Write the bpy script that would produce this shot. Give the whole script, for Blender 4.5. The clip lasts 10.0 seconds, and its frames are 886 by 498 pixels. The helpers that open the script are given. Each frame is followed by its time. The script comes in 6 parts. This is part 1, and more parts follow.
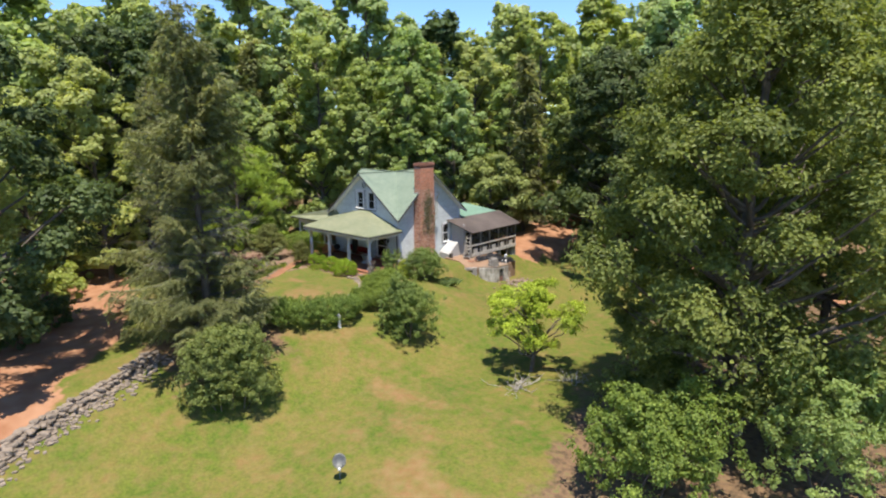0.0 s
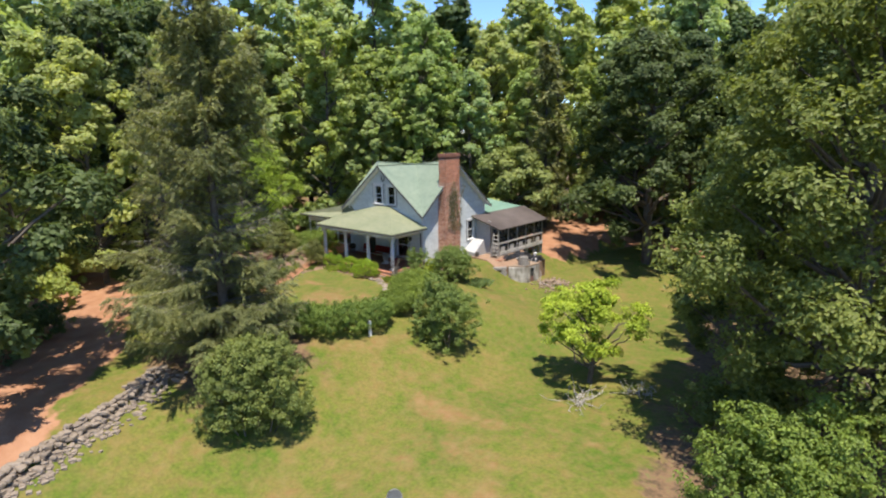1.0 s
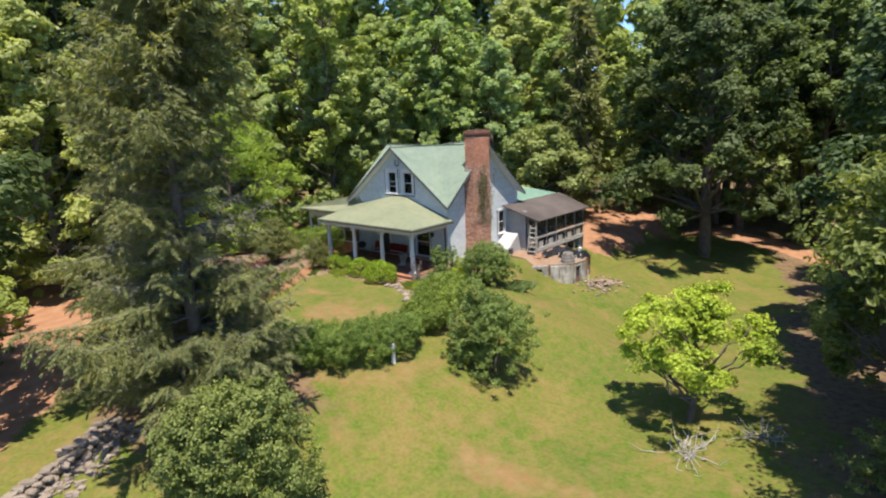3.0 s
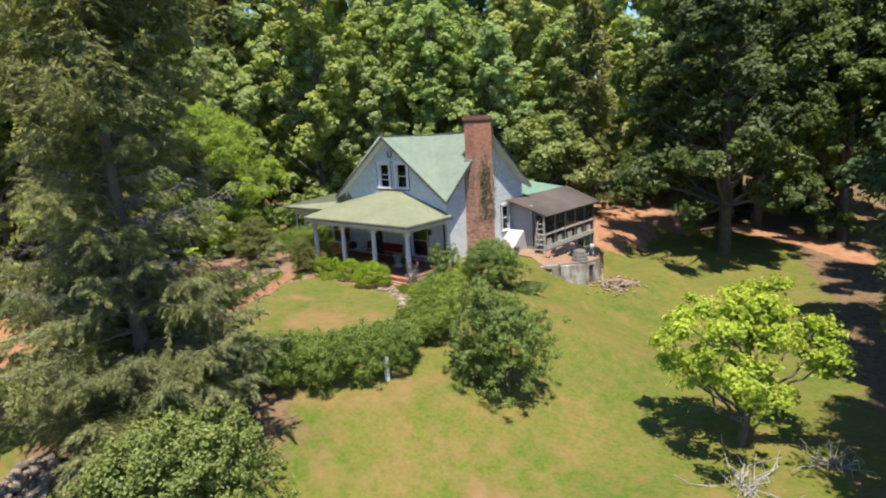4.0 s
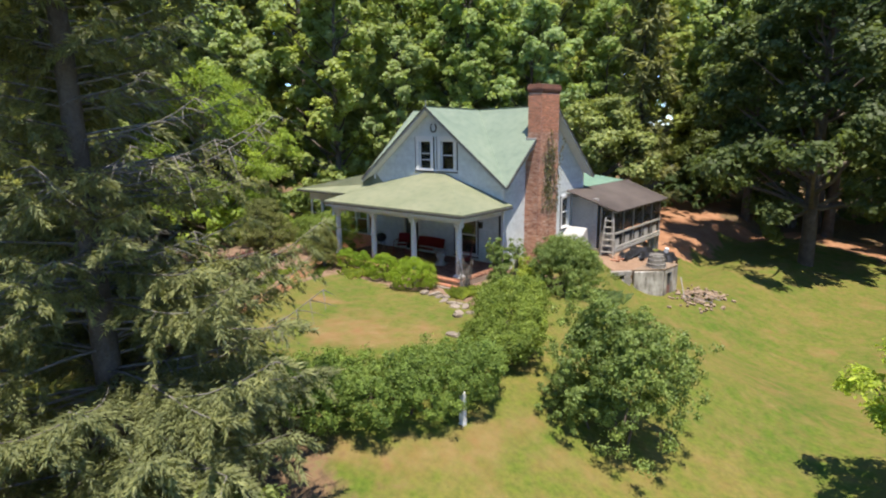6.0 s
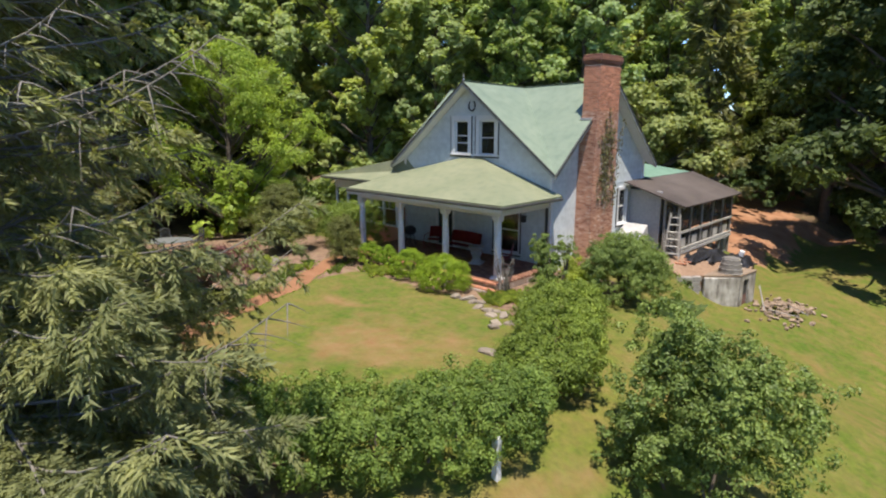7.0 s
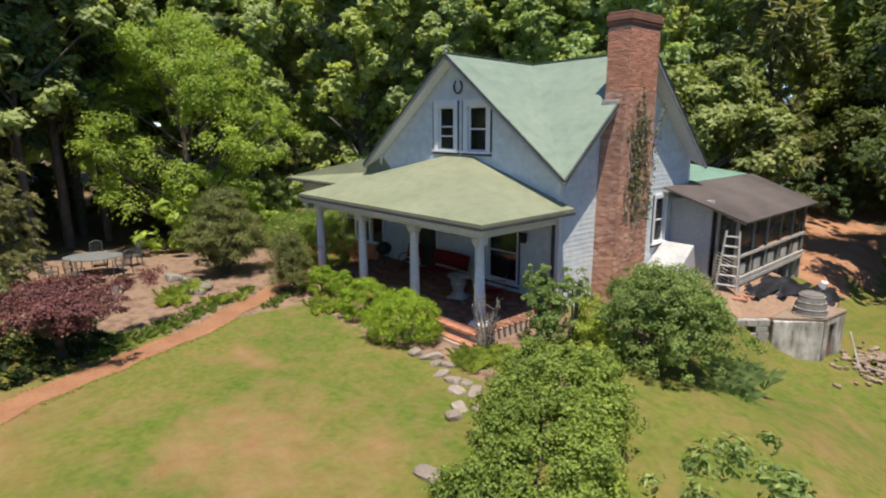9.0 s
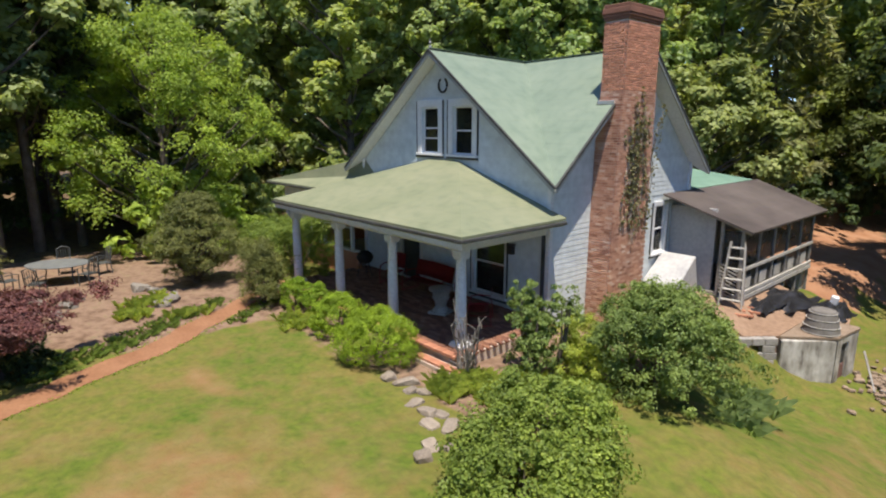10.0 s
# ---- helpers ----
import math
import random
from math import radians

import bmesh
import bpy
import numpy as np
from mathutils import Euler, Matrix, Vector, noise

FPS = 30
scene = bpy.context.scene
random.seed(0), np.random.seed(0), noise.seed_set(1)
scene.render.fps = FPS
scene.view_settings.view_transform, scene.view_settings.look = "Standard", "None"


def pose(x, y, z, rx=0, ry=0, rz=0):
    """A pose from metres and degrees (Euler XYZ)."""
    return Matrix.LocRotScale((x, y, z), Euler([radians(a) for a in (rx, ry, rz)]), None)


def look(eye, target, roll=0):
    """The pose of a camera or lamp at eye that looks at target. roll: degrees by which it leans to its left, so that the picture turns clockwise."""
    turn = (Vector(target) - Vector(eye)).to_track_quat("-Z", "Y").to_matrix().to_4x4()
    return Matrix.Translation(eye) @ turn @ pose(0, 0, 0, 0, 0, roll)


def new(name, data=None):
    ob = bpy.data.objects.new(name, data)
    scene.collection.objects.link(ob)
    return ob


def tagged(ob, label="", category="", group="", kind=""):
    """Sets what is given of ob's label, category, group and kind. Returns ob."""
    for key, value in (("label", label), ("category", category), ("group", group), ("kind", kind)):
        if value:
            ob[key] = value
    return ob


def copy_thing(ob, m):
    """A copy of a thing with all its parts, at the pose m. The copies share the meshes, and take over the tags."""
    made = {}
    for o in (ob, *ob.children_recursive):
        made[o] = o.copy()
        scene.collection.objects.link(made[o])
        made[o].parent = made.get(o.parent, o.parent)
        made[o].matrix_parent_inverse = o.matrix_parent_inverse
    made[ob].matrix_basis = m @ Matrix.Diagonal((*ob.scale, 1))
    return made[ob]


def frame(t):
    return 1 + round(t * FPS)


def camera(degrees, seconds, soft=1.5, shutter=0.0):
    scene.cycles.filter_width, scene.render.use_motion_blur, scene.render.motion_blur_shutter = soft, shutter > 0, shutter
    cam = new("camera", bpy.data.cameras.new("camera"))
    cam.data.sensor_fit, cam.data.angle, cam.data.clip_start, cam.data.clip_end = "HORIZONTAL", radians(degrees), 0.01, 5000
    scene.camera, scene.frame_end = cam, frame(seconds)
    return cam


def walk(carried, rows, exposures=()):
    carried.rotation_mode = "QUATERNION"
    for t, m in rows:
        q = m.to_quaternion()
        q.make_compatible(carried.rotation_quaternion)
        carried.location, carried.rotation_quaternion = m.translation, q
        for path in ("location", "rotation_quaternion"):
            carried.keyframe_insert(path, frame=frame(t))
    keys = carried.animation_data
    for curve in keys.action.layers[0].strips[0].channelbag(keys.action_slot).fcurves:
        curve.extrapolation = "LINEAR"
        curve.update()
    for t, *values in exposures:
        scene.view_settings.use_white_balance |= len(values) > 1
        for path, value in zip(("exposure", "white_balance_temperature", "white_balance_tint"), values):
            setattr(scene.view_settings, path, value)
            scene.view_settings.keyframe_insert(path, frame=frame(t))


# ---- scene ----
cam = camera(75.2, 10.0, 2.1)
PATH = [
    (0, (39.51, -34.607, 11.067), (38.177, -33.174, 10.655), -0.8),
    (0.5, (37.124, -34.411, 10.577), (35.816, -32.953, 10.17), -1.0),
    (1, (34.839, -33.902, 10.176), (33.535, -32.443, 9.765), -1.1),
    (1.5, (32.776, -33.118, 9.84), (31.469, -31.663, 9.422), -1.4),
    (2, (31.109, -32.101, 9.511), (29.801, -30.648, 9.092), -1.7),
    (2.5, (29.778, -30.811, 9.161), (28.468, -29.36, 8.737), -2.1),
    (2.7, (29.294, -30.331, 9.083), (27.987, -28.88, 8.65), -2.3),
    (4, (26.162, -27.108, 7.808), (24.866, -25.643, 7.392), -3.3),
    (4.5, (24.766, -26.37, 7.4), (23.483, -24.893, 6.987), -3.5),
    (5, (23.164, -25.748, 6.976), (21.901, -24.253, 6.563), -3.1),
    (5.5, (21.437, -25.365, 6.642), (20.185, -23.861, 6.226), -1.2),
    (5.7, (20.891, -25.151, 6.562), (19.634, -23.651, 6.15), -1.0),
    (7, (17.992, -21.927, 5.682), (16.619, -20.537, 5.257), -0.2),
    (7.5, (17.143, -20.487, 5.487), (15.726, -19.141, 5.062), -0.1),
    (8, (16.343, -18.99, 5.384), (14.889, -17.686, 4.957), -0.4),
    (8.5, (15.691, -17.598, 5.305), (14.233, -16.298, 4.875), -0.4),
    (9, (15.139, -16.339, 5.287), (13.683, -15.036, 4.86), -0.3),
    (9.5, (14.675, -15.505, 5.258), (13.221, -14.198, 4.835), -0.2),
    (10, (14.491, -15.077, 5.274), (13.034, -13.773, 4.852), 0.0),
]
LIGHT = [(0, 1.25, 6500, 12.8), (4.5, 1.32, 6500, 12.8), (5.5, 1.32, 6500, 12.8), (7.2, 1.14, 6500, 12.8), (10, 1.09, 6500, 12.8)]
walk(cam, [(t, look(eye, target, roll)) for t, eye, target, roll in PATH], LIGHT)

# ---- light ----
world = bpy.data.worlds.new("sky")
scene.world = world
world.use_nodes = True
wn = world.node_tree
sky = wn.nodes.new("ShaderNodeTexSky")
sky.sky_type = "NISHITA"
sky.sun_disc = False
sky.air_density, sky.ozone_density, sky.dust_density = 0.75, 4.0, 0.0
sky.sun_elevation = radians(73)
sky.sun_rotation = radians(123)
deep = wn.nodes.new("ShaderNodeMix")                  # clear, deep blue mountain sky
deep.data_type, deep.blend_type = "RGBA", "MULTIPLY"
deep.inputs["Factor"].default_value = 1.0
deep.inputs["B"].default_value = (0.70, 0.80, 0.92, 1)
wn.links.new(sky.outputs["Color"], deep.inputs["A"])
wn.nodes["Background"].inputs["Strength"].default_value = 0.13
wn.links.new(deep.outputs["Result"], wn.nodes["Background"].inputs["Color"])
sun_data = bpy.data.lights.new("sun", "SUN")
sun_data.energy, sun_data.angle, sun_data.color = 3.8, radians(0.55), (1.0, 0.925, 0.80)
sun = new("sun", sun_data)
sun.matrix_world = look((12.0, -9, 50), (0, 0, 0))


# ---- material helpers ----
def material(name, rough=0.8, metal=0.0):
    m = bpy.data.materials.new(name)
    m.use_nodes = True
    b = m.node_tree.nodes["Principled BSDF"]
    b.inputs["Roughness"].default_value = rough
    b.inputs["Metallic"].default_value = metal
    b.inputs["Specular IOR Level"].default_value = 0.3
    return m, m.node_tree, b


def node(nt, kind, **settings):
    n = nt.nodes.new(kind)
    for key, value in settings.items():
        n.inputs[key.replace("_", " ")].default_value = value
    return n


def noise_fac(nt, scale, detail=4.0, vector=None):
    n = node(nt, "ShaderNodeTexNoise", Scale=scale, Detail=detail)
    if vector is None:
        vector = nt.nodes.new("ShaderNodeTexCoord").outputs["Object"]
    nt.links.new(vector, n.inputs["Vector"])
    return n.outputs["Fac"]


def ramp(nt, fac, stops):
    r = nt.nodes.new("ShaderNodeValToRGB")
    while len(r.color_ramp.elements) < len(stops):
        r.color_ramp.elements.new(0.5)
    for e, (p, c) in zip(r.color_ramp.elements, stops):
        e.position, e.color = p, (*c, 1)
    nt.links.new(fac, r.inputs["Fac"])
    return r.outputs["Color"]


def mixed(nt, fac, a, b, how="MIX"):
    n = nt.nodes.new("ShaderNodeMix")
    n.data_type, n.blend_type = "RGBA", how
    for sock, v in ((n.inputs["Factor"], fac), (n.inputs["A"], a), (n.inputs["B"], b)):
        if isinstance(v, (int, float)):
            sock.default_value = v
        elif isinstance(v, tuple):
            sock.default_value = (*v, 1)
        else:
            nt.links.new(v, sock)
    return n.outputs["Result"]


def bump(nt, bsdf, height, strength=0.4, distance=0.02):
    n = node(nt, "ShaderNodeBump", Strength=strength, Distance=distance)
    nt.links.new(height, n.inputs["Height"])
    nt.links.new(n.outputs["Normal"], bsdf.inputs["Normal"])


def two_tone(name, a, b, scale=3.0, fine=30.0, rough=0.8, relief=0.3, metal=0.0, vary=0.0):
    """A surface with broad stains between two colours, fine grain and relief."""
    m, nt, bs = material(name, rough, metal)
    broad = ramp(nt, noise_fac(nt, scale, 6), [(0.32, a), (0.68, b)])
    grain = noise_fac(nt, fine, 3)
    col = mixed(nt, 0.35, broad, ramp(nt, grain, [(0.3, tuple(0.72 * v for v in a)), (0.7, tuple(min(1, 1.12 * v) for v in b))]))
    if vary:
        info = nt.nodes.new("ShaderNodeObjectInfo")
        shade = ramp(nt, info.outputs["Random"], [(0.0, (1 - vary,) * 3), (1.0, (1 + vary,) * 3)])
        col = mixed(nt, 1.0, col, shade, "MULTIPLY")
    nt.links.new(col, bs.inputs["Base Color"])
    bump(nt, bs, grain, relief)
    return m


def foliage(name, dark, mid, light, through_light=0.3, rough=0.55, hue=0.12, uneven=1.0):
    """Leaves: each leaf has its own tone, the plants differ a little, and some light passes through."""
    m, nt, bs = material(name, rough)
    geo = nt.nodes.new("ShaderNodeNewGeometry")
    info = nt.nodes.new("ShaderNodeObjectInfo")
    soft = [tuple(0.55 * e + 0.45 * c for e, c in zip(end, mid)) for end in (dark, light)]
    leaf = ramp(nt, geo.outputs["Random Per Island"], [(0.0, soft[0]), (0.5, mid), (1.0, soft[1])])
    spray = ramp(nt, noise_fac(nt, 4.5, 2), [(0.32, tuple(1 - uneven * k for k in (0.30, 0.26, 0.26))), (0.68, tuple(1 + uneven * k for k in (0.24, 0.22, 0.14)))])
    leaf = mixed(nt, 1.0, leaf, spray, "MULTIPLY")
    patch = ramp(nt, noise_fac(nt, 0.45, 3), [(0.3, (0.72, 0.76, 0.74)), (0.7, (1.18, 1.15, 1.05))])
    plant = ramp(nt, info.outputs["Random"], [(0.0, (1 - hue, 1.0, 1.0 + hue)), (0.5, (1, 1, 1)), (1.0, (1 + 1.6 * hue, 1.0 + 0.7 * hue, 1 - hue))])
    col = mixed(nt, 1.0, mixed(nt, 1.0, leaf, patch, "MULTIPLY"), plant, "MULTIPLY")
    nt.links.new(col, bs.inputs["Base Color"])
    tr = nt.nodes.new("ShaderNodeBsdfTranslucent")
    nt.links.new(mixed(nt, 1.0, col, (1.28, 1.28, 0.72), "MULTIPLY"), tr.inputs["Color"])
    mx = nt.nodes.new("ShaderNodeMixShader")
    mx.inputs["Fac"].default_value = through_light
    nt.links.new(bs.outputs["BSDF"], mx.inputs[1])
    nt.links.new(tr.outputs["BSDF"], mx.inputs[2])
    nt.links.new(mx.outputs["Shader"], nt.nodes["Material Output"].inputs["Surface"])
    return m


# ---- materials ----
LEAF_FOREST = foliage("forest_leaves", (0.28, 0.332, 0.146), (0.36, 0.422, 0.178), (0.435, 0.50, 0.21), 0.52, hue=0.10, uneven=0.3)
# dark green leaves, also used where deep shade is put into the colour
LEAF_DARK = foliage("dark_and_shaded_leaves", (0.052, 0.080, 0.033), (0.102, 0.142, 0.052), (0.175, 0.224, 0.08), 0.45, uneven=0.4)
# near-black leaves: the shade under the maple put into the colour
LEAF_SHADE = foliage("shade_leaves", (0.022, 0.036, 0.014), (0.045, 0.068, 0.024), (0.09, 0.12, 0.04), 0.25)
LEAF_LIGHT = foliage("light_leaves", (0.225, 0.285, 0.095), (0.32, 0.395, 0.132), (0.43, 0.50, 0.18), 0.5, hue=0.08, uneven=0.4)
LEAF_MAPLE = foliage("maple_leaves", (0.10, 0.132, 0.044), (0.168, 0.212, 0.064), (0.265, 0.31, 0.10), 0.46, hue=0.07, uneven=0.6)
LEAF_SPRING = foliage("spring_leaves", (0.26, 0.32, 0.055), (0.36, 0.43, 0.085), (0.47, 0.53, 0.14), 0.5, hue=0.03)
LEAF_LIME = foliage("lime_leaves", (0.25, 0.325, 0.036), (0.37, 0.455, 0.056), (0.49, 0.56, 0.095), 0.4, hue=0.03)
LEAF_LOCUST = foliage("locust_leaves", (0.21, 0.29, 0.052), (0.32, 0.42, 0.08), (0.44, 0.535, 0.12), 0.5, hue=0.03)
LEAF_PALE = foliage("pale_leaves", (0.16, 0.20, 0.07), (0.265, 0.31, 0.112), (0.405, 0.44, 0.18), 0.42)
LEAF_HEDGE = foliage("hedge_leaves", (0.08, 0.13, 0.03), (0.18, 0.255, 0.056), (0.325, 0.405, 0.10), 0.42, hue=0.06)
LEAF_HOLLY = foliage("holly_leaves", (0.105, 0.13, 0.038), (0.228, 0.258, 0.072), (0.395, 0.41, 0.13), 0.38, rough=0.5, hue=0.06)
LEAF_BOX = foliage("boxwood_leaves", (0.15, 0.235, 0.022), (0.265, 0.38, 0.034), (0.385, 0.50, 0.06), 0.42, hue=0.04)
LEAF_RED = foliage("red_leaves", (0.085, 0.030, 0.038), (0.158, 0.063, 0.067), (0.275, 0.128, 0.12), 0.3, hue=0.02)
NEEDLES = foliage("spruce_needles", (0.125, 0.133, 0.062), (0.228, 0.238, 0.106), (0.36, 0.366, 0.172), 0.42, hue=0.04)
LEAF_LAUREL = foliage("laurel_leaves", (0.095, 0.14, 0.042), (0.195, 0.265, 0.077), (0.335, 0.41, 0.132), 0.4, rough=0.5, hue=0.04)
NEEDLES_OLIVE = foliage("olive_needles", (0.095, 0.113, 0.036), (0.188, 0.20, 0.064), (0.32, 0.32, 0.12), 0.38, hue=0.02)
DRY_LEAF = foliage("dry_vine_leaves", (0.10, 0.088, 0.042), (0.165, 0.145, 0.07), (0.225, 0.225, 0.10), 0.3, hue=0.02)
BARK = two_tone("bark", (0.07, 0.055, 0.042), (0.15, 0.125, 0.10), 2.5, 22, 0.95, 0.8)
GREY_BARK = two_tone("grey_bark", (0.10, 0.088, 0.075), (0.24, 0.222, 0.195), 1.5, 25, 0.92, 0.6)
DEAD_WOOD = two_tone("dead_wood", (0.22, 0.20, 0.18), (0.38, 0.35, 0.32), 3, 30, 0.9, 0.5)
WHITE_PAINT = two_tone("white_paint", (0.63, 0.63, 0.635), (0.72, 0.72, 0.71), 0.8, 14, 0.6, 0.12, vary=0.03)
SIDING = two_tone("white_siding", (0.52, 0.565, 0.575), (0.61, 0.65, 0.655), 0.5, 5, 0.65, 0.06, vary=0.04)
BARGE_PAINT = two_tone("worn_barge_paint", (0.30, 0.31, 0.29), (0.42, 0.42, 0.39), 2, 20, 0.75, 0.2)
# ceiling colour darkened to deepen the shade inside the porch
PORCH_CEILING = two_tone("darkened_porch_ceiling", (0.24, 0.24, 0.23), (0.31, 0.31, 0.30), 1, 12, 0.8, 0.1)
DARK_TRIM = two_tone("dark_trim", (0.035, 0.035, 0.035), (0.07, 0.07, 0.065), 2, 20, 0.7, 0.2)
INTERIOR = two_tone("interior_plaster", (0.16, 0.15, 0.14), (0.24, 0.22, 0.20), 1, 10, 0.9, 0.1)
BRICK = two_tone("red_brick", (0.42, 0.18, 0.11), (0.57, 0.28, 0.18), 1.1, 40, 0.9, 0.5, vary=0.28)
BRICK_DARK = two_tone("sooty_brick", (0.15, 0.075, 0.055), (0.26, 0.12, 0.08), 1.6, 40, 0.92, 0.6, vary=0.15)
BRICK_FLOOR = two_tone("floor_brick", (0.30, 0.12, 0.07), (0.42, 0.20, 0.12), 1.5, 30, 0.9, 0.4, vary=0.15)


def laid_brick(name, stops):
    """Brickwork in one mesh: every brick has its own tone, with broad weathering over it."""
    m, nt, bs = material(name, 0.92)
    geo = nt.nodes.new("ShaderNodeNewGeometry")
    col = ramp(nt, geo.outputs["Random Per Island"], stops)
    wear = ramp(nt, noise_fac(nt, 1.1, 6), [(0.3, (0.80, 0.80, 0.82)), (0.7, (1.12, 1.08, 1.02))])
    grain = noise_fac(nt, 40, 3)
    nt.links.new(mixed(nt, 1.0, col, wear, "MULTIPLY"), bs.inputs["Base Color"])
    bump(nt, bs, grain, 0.5)
    return m


BRICK_WORK = laid_brick("brick_courses", [(0.0, (0.30, 0.15, 0.105)), (0.2, (0.43, 0.22, 0.15)), (0.6, (0.52, 0.285, 0.195)), (0.85, (0.57, 0.345, 0.25)), (1.0, (0.60, 0.44, 0.35))])
# floor bricks toned down for the shade under the porch roof
SHADED_PAVING = laid_brick("shaded_floor_courses", [(0.0, (0.14, 0.065, 0.045)), (0.6, (0.22, 0.105, 0.065)), (1.0, (0.27, 0.15, 0.10))])
MORTAR = two_tone("mortar", (0.46, 0.36, 0.29), (0.60, 0.50, 0.42), 2, 40, 0.95, 0.5)
def streaked_material():
    """Old pale concrete with dark streaks run down from the top."""
    m, nt, bs = material("streaked_concrete", 0.95)
    co = nt.nodes.new("ShaderNodeTexCoord").outputs["Object"]
    mp = nt.nodes.new("ShaderNodeMapping")
    mp.inputs["Scale"].default_value = (1, 1, 0.35)
    nt.links.new(co, mp.inputs["Vector"])
    run = ramp(nt, noise_fac(nt, 5.0, 5, mp.outputs["Vector"]), [(0.3, (0.17, 0.15, 0.13)), (0.46, (0.38, 0.355, 0.32)), (0.7, (0.56, 0.535, 0.50))])
    blot = ramp(nt, noise_fac(nt, 2.0, 6, co), [(0.35, (0.65, 0.64, 0.6)), (0.65, (1.1, 1.1, 1.08))])
    nt.links.new(mixed(nt, 1.0, run, blot, "MULTIPLY"), bs.inputs["Base Color"])
    bump(nt, bs, noise_fac(nt, 25, 4, co), 0.5)
    return m


STREAKED = streaked_material()
CONCRETE = two_tone("old_concrete", (0.20, 0.185, 0.165), (0.42, 0.39, 0.35), 1.4, 25, 0.95, 0.5, vary=0.1)
STONE = two_tone("field_stone", (0.14, 0.125, 0.105), (0.262, 0.236, 0.20), 3, 25, 0.9, 0.6, vary=0.25)
STONE_TAN = two_tone("tan_stone", (0.17, 0.14, 0.11), (0.29, 0.245, 0.195), 3, 25, 0.9, 0.6, vary=0.2)
RUBBLE_TAN = two_tone("weathered_wall_stone", (0.14, 0.112, 0.084), (0.26, 0.215, 0.168), 3, 25, 0.92, 0.6, vary=0.2)
WHITEWASH = two_tone("worn_whitewash", (0.34, 0.34, 0.34), (0.45, 0.44, 0.425), 1.2, 8, 0.85, 0.12)
IRON = two_tone("garden_iron", (0.035, 0.038, 0.038), (0.09, 0.095, 0.09), 4, 30, 0.5, 0.1)
RUBBLE = two_tone("brown_rubble", (0.18, 0.13, 0.09), (0.30, 0.225, 0.16), 3, 25, 0.95, 0.6, vary=0.2)
PALE_WOOD = two_tone("pale_weathered_wood", (0.30, 0.28, 0.25), (0.46, 0.44, 0.40), 4, 35, 0.85, 0.4, vary=0.1)
GREY_WOOD = two_tone("weathered_wood", (0.16, 0.145, 0.13), (0.32, 0.30, 0.27), 4, 35, 0.9, 0.5, vary=0.15)
RED_PAINT = two_tone("red_paint", (0.22, 0.012, 0.016), (0.31, 0.02, 0.024), 3, 20, 0.45, 0.1)
BLACK_METAL = two_tone("black_metal", (0.012, 0.012, 0.013), (0.03, 0.03, 0.03), 4, 30, 0.4, 0.1)
GREY_METAL = two_tone("grey_metal", (0.16, 0.17, 0.17), (0.26, 0.27, 0.26), 3, 30, 0.5, 0.15, 0.4)
ALUMINIUM = two_tone("aluminium", (0.5, 0.5, 0.5), (0.62, 0.62, 0.61), 3, 30, 0.4, 0.1, 0.7)
RUSTY = two_tone("rusty_paint", (0.15, 0.075, 0.06), (0.25, 0.14, 0.115), 3, 25, 0.8, 0.3)
TARP = two_tone("black_plastic", (0.012, 0.012, 0.014), (0.028, 0.028, 0.03), 3, 20, 0.28, 0.3)
TUB = two_tone("grey_tub", (0.11, 0.10, 0.09), (0.19, 0.175, 0.155), 3, 25, 0.85, 0.3)
DIRT = two_tone("red_dirt", (0.19, 0.115, 0.072), (0.29, 0.195, 0.13), 0.5, 8, 0.98, 0.6)
PATH_DIRT = two_tone("path_brick_dust", (0.20, 0.090, 0.043), (0.275, 0.142, 0.075), 1.2, 14, 0.97, 0.5)


def roof_material(name, a, b, course):
    """Painted sheet roofing laid in level courses, faded and streaked."""
    m, nt, bs = material(name, 0.55)
    co = nt.nodes.new("ShaderNodeTexCoord").outputs["Object"]
    sep = nt.nodes.new("ShaderNodeSeparateXYZ")
    nt.links.new(co, sep.inputs["Vector"])
    wob = node(nt, "ShaderNodeMath")
    wob.operation = "MULTIPLY_ADD"
    nt.links.new(noise_fac(nt, 1.6, 2, co), wob.inputs[0])
    wob.inputs[1].default_value = 0.05
    nt.links.new(sep.outputs["Z"], wob.inputs[2])
    fr = node(nt, "ShaderNodeMath")
    fr.operation = "DIVIDE"
    nt.links.new(wob.outputs[0], fr.inputs[0])
    fr.inputs[1].default_value = course
    fc = node(nt, "ShaderNodeMath")
    fc.operation = "FRACT"
    nt.links.new(fr.outputs[0], fc.inputs[0])
    seam = ramp(nt, fc.outputs[0], [(0.0, (0, 0, 0)), (0.06, (1, 1, 1)), (1.0, (0.8, 0.8, 0.8))])
    base = ramp(nt, noise_fac(nt, 0.55, 7, co), [(0.3, a), (0.7, b)])
    stains = ramp(nt, noise_fac(nt, 3.0, 6, co), [(0.32, (0.86, 0.89, 0.87)), (0.5, (1.0, 1.0, 0.99)), (0.7, (1.06, 1.05, 1.03))])
    col = mixed(nt, 1.0, base, stains, "MULTIPLY")
    col = mixed(nt, 0.08, col, seam, "MULTIPLY")
    nt.links.new(col, bs.inputs["Base Color"])
    bump(nt, bs, seam, 0.3, 0.01)
    return m


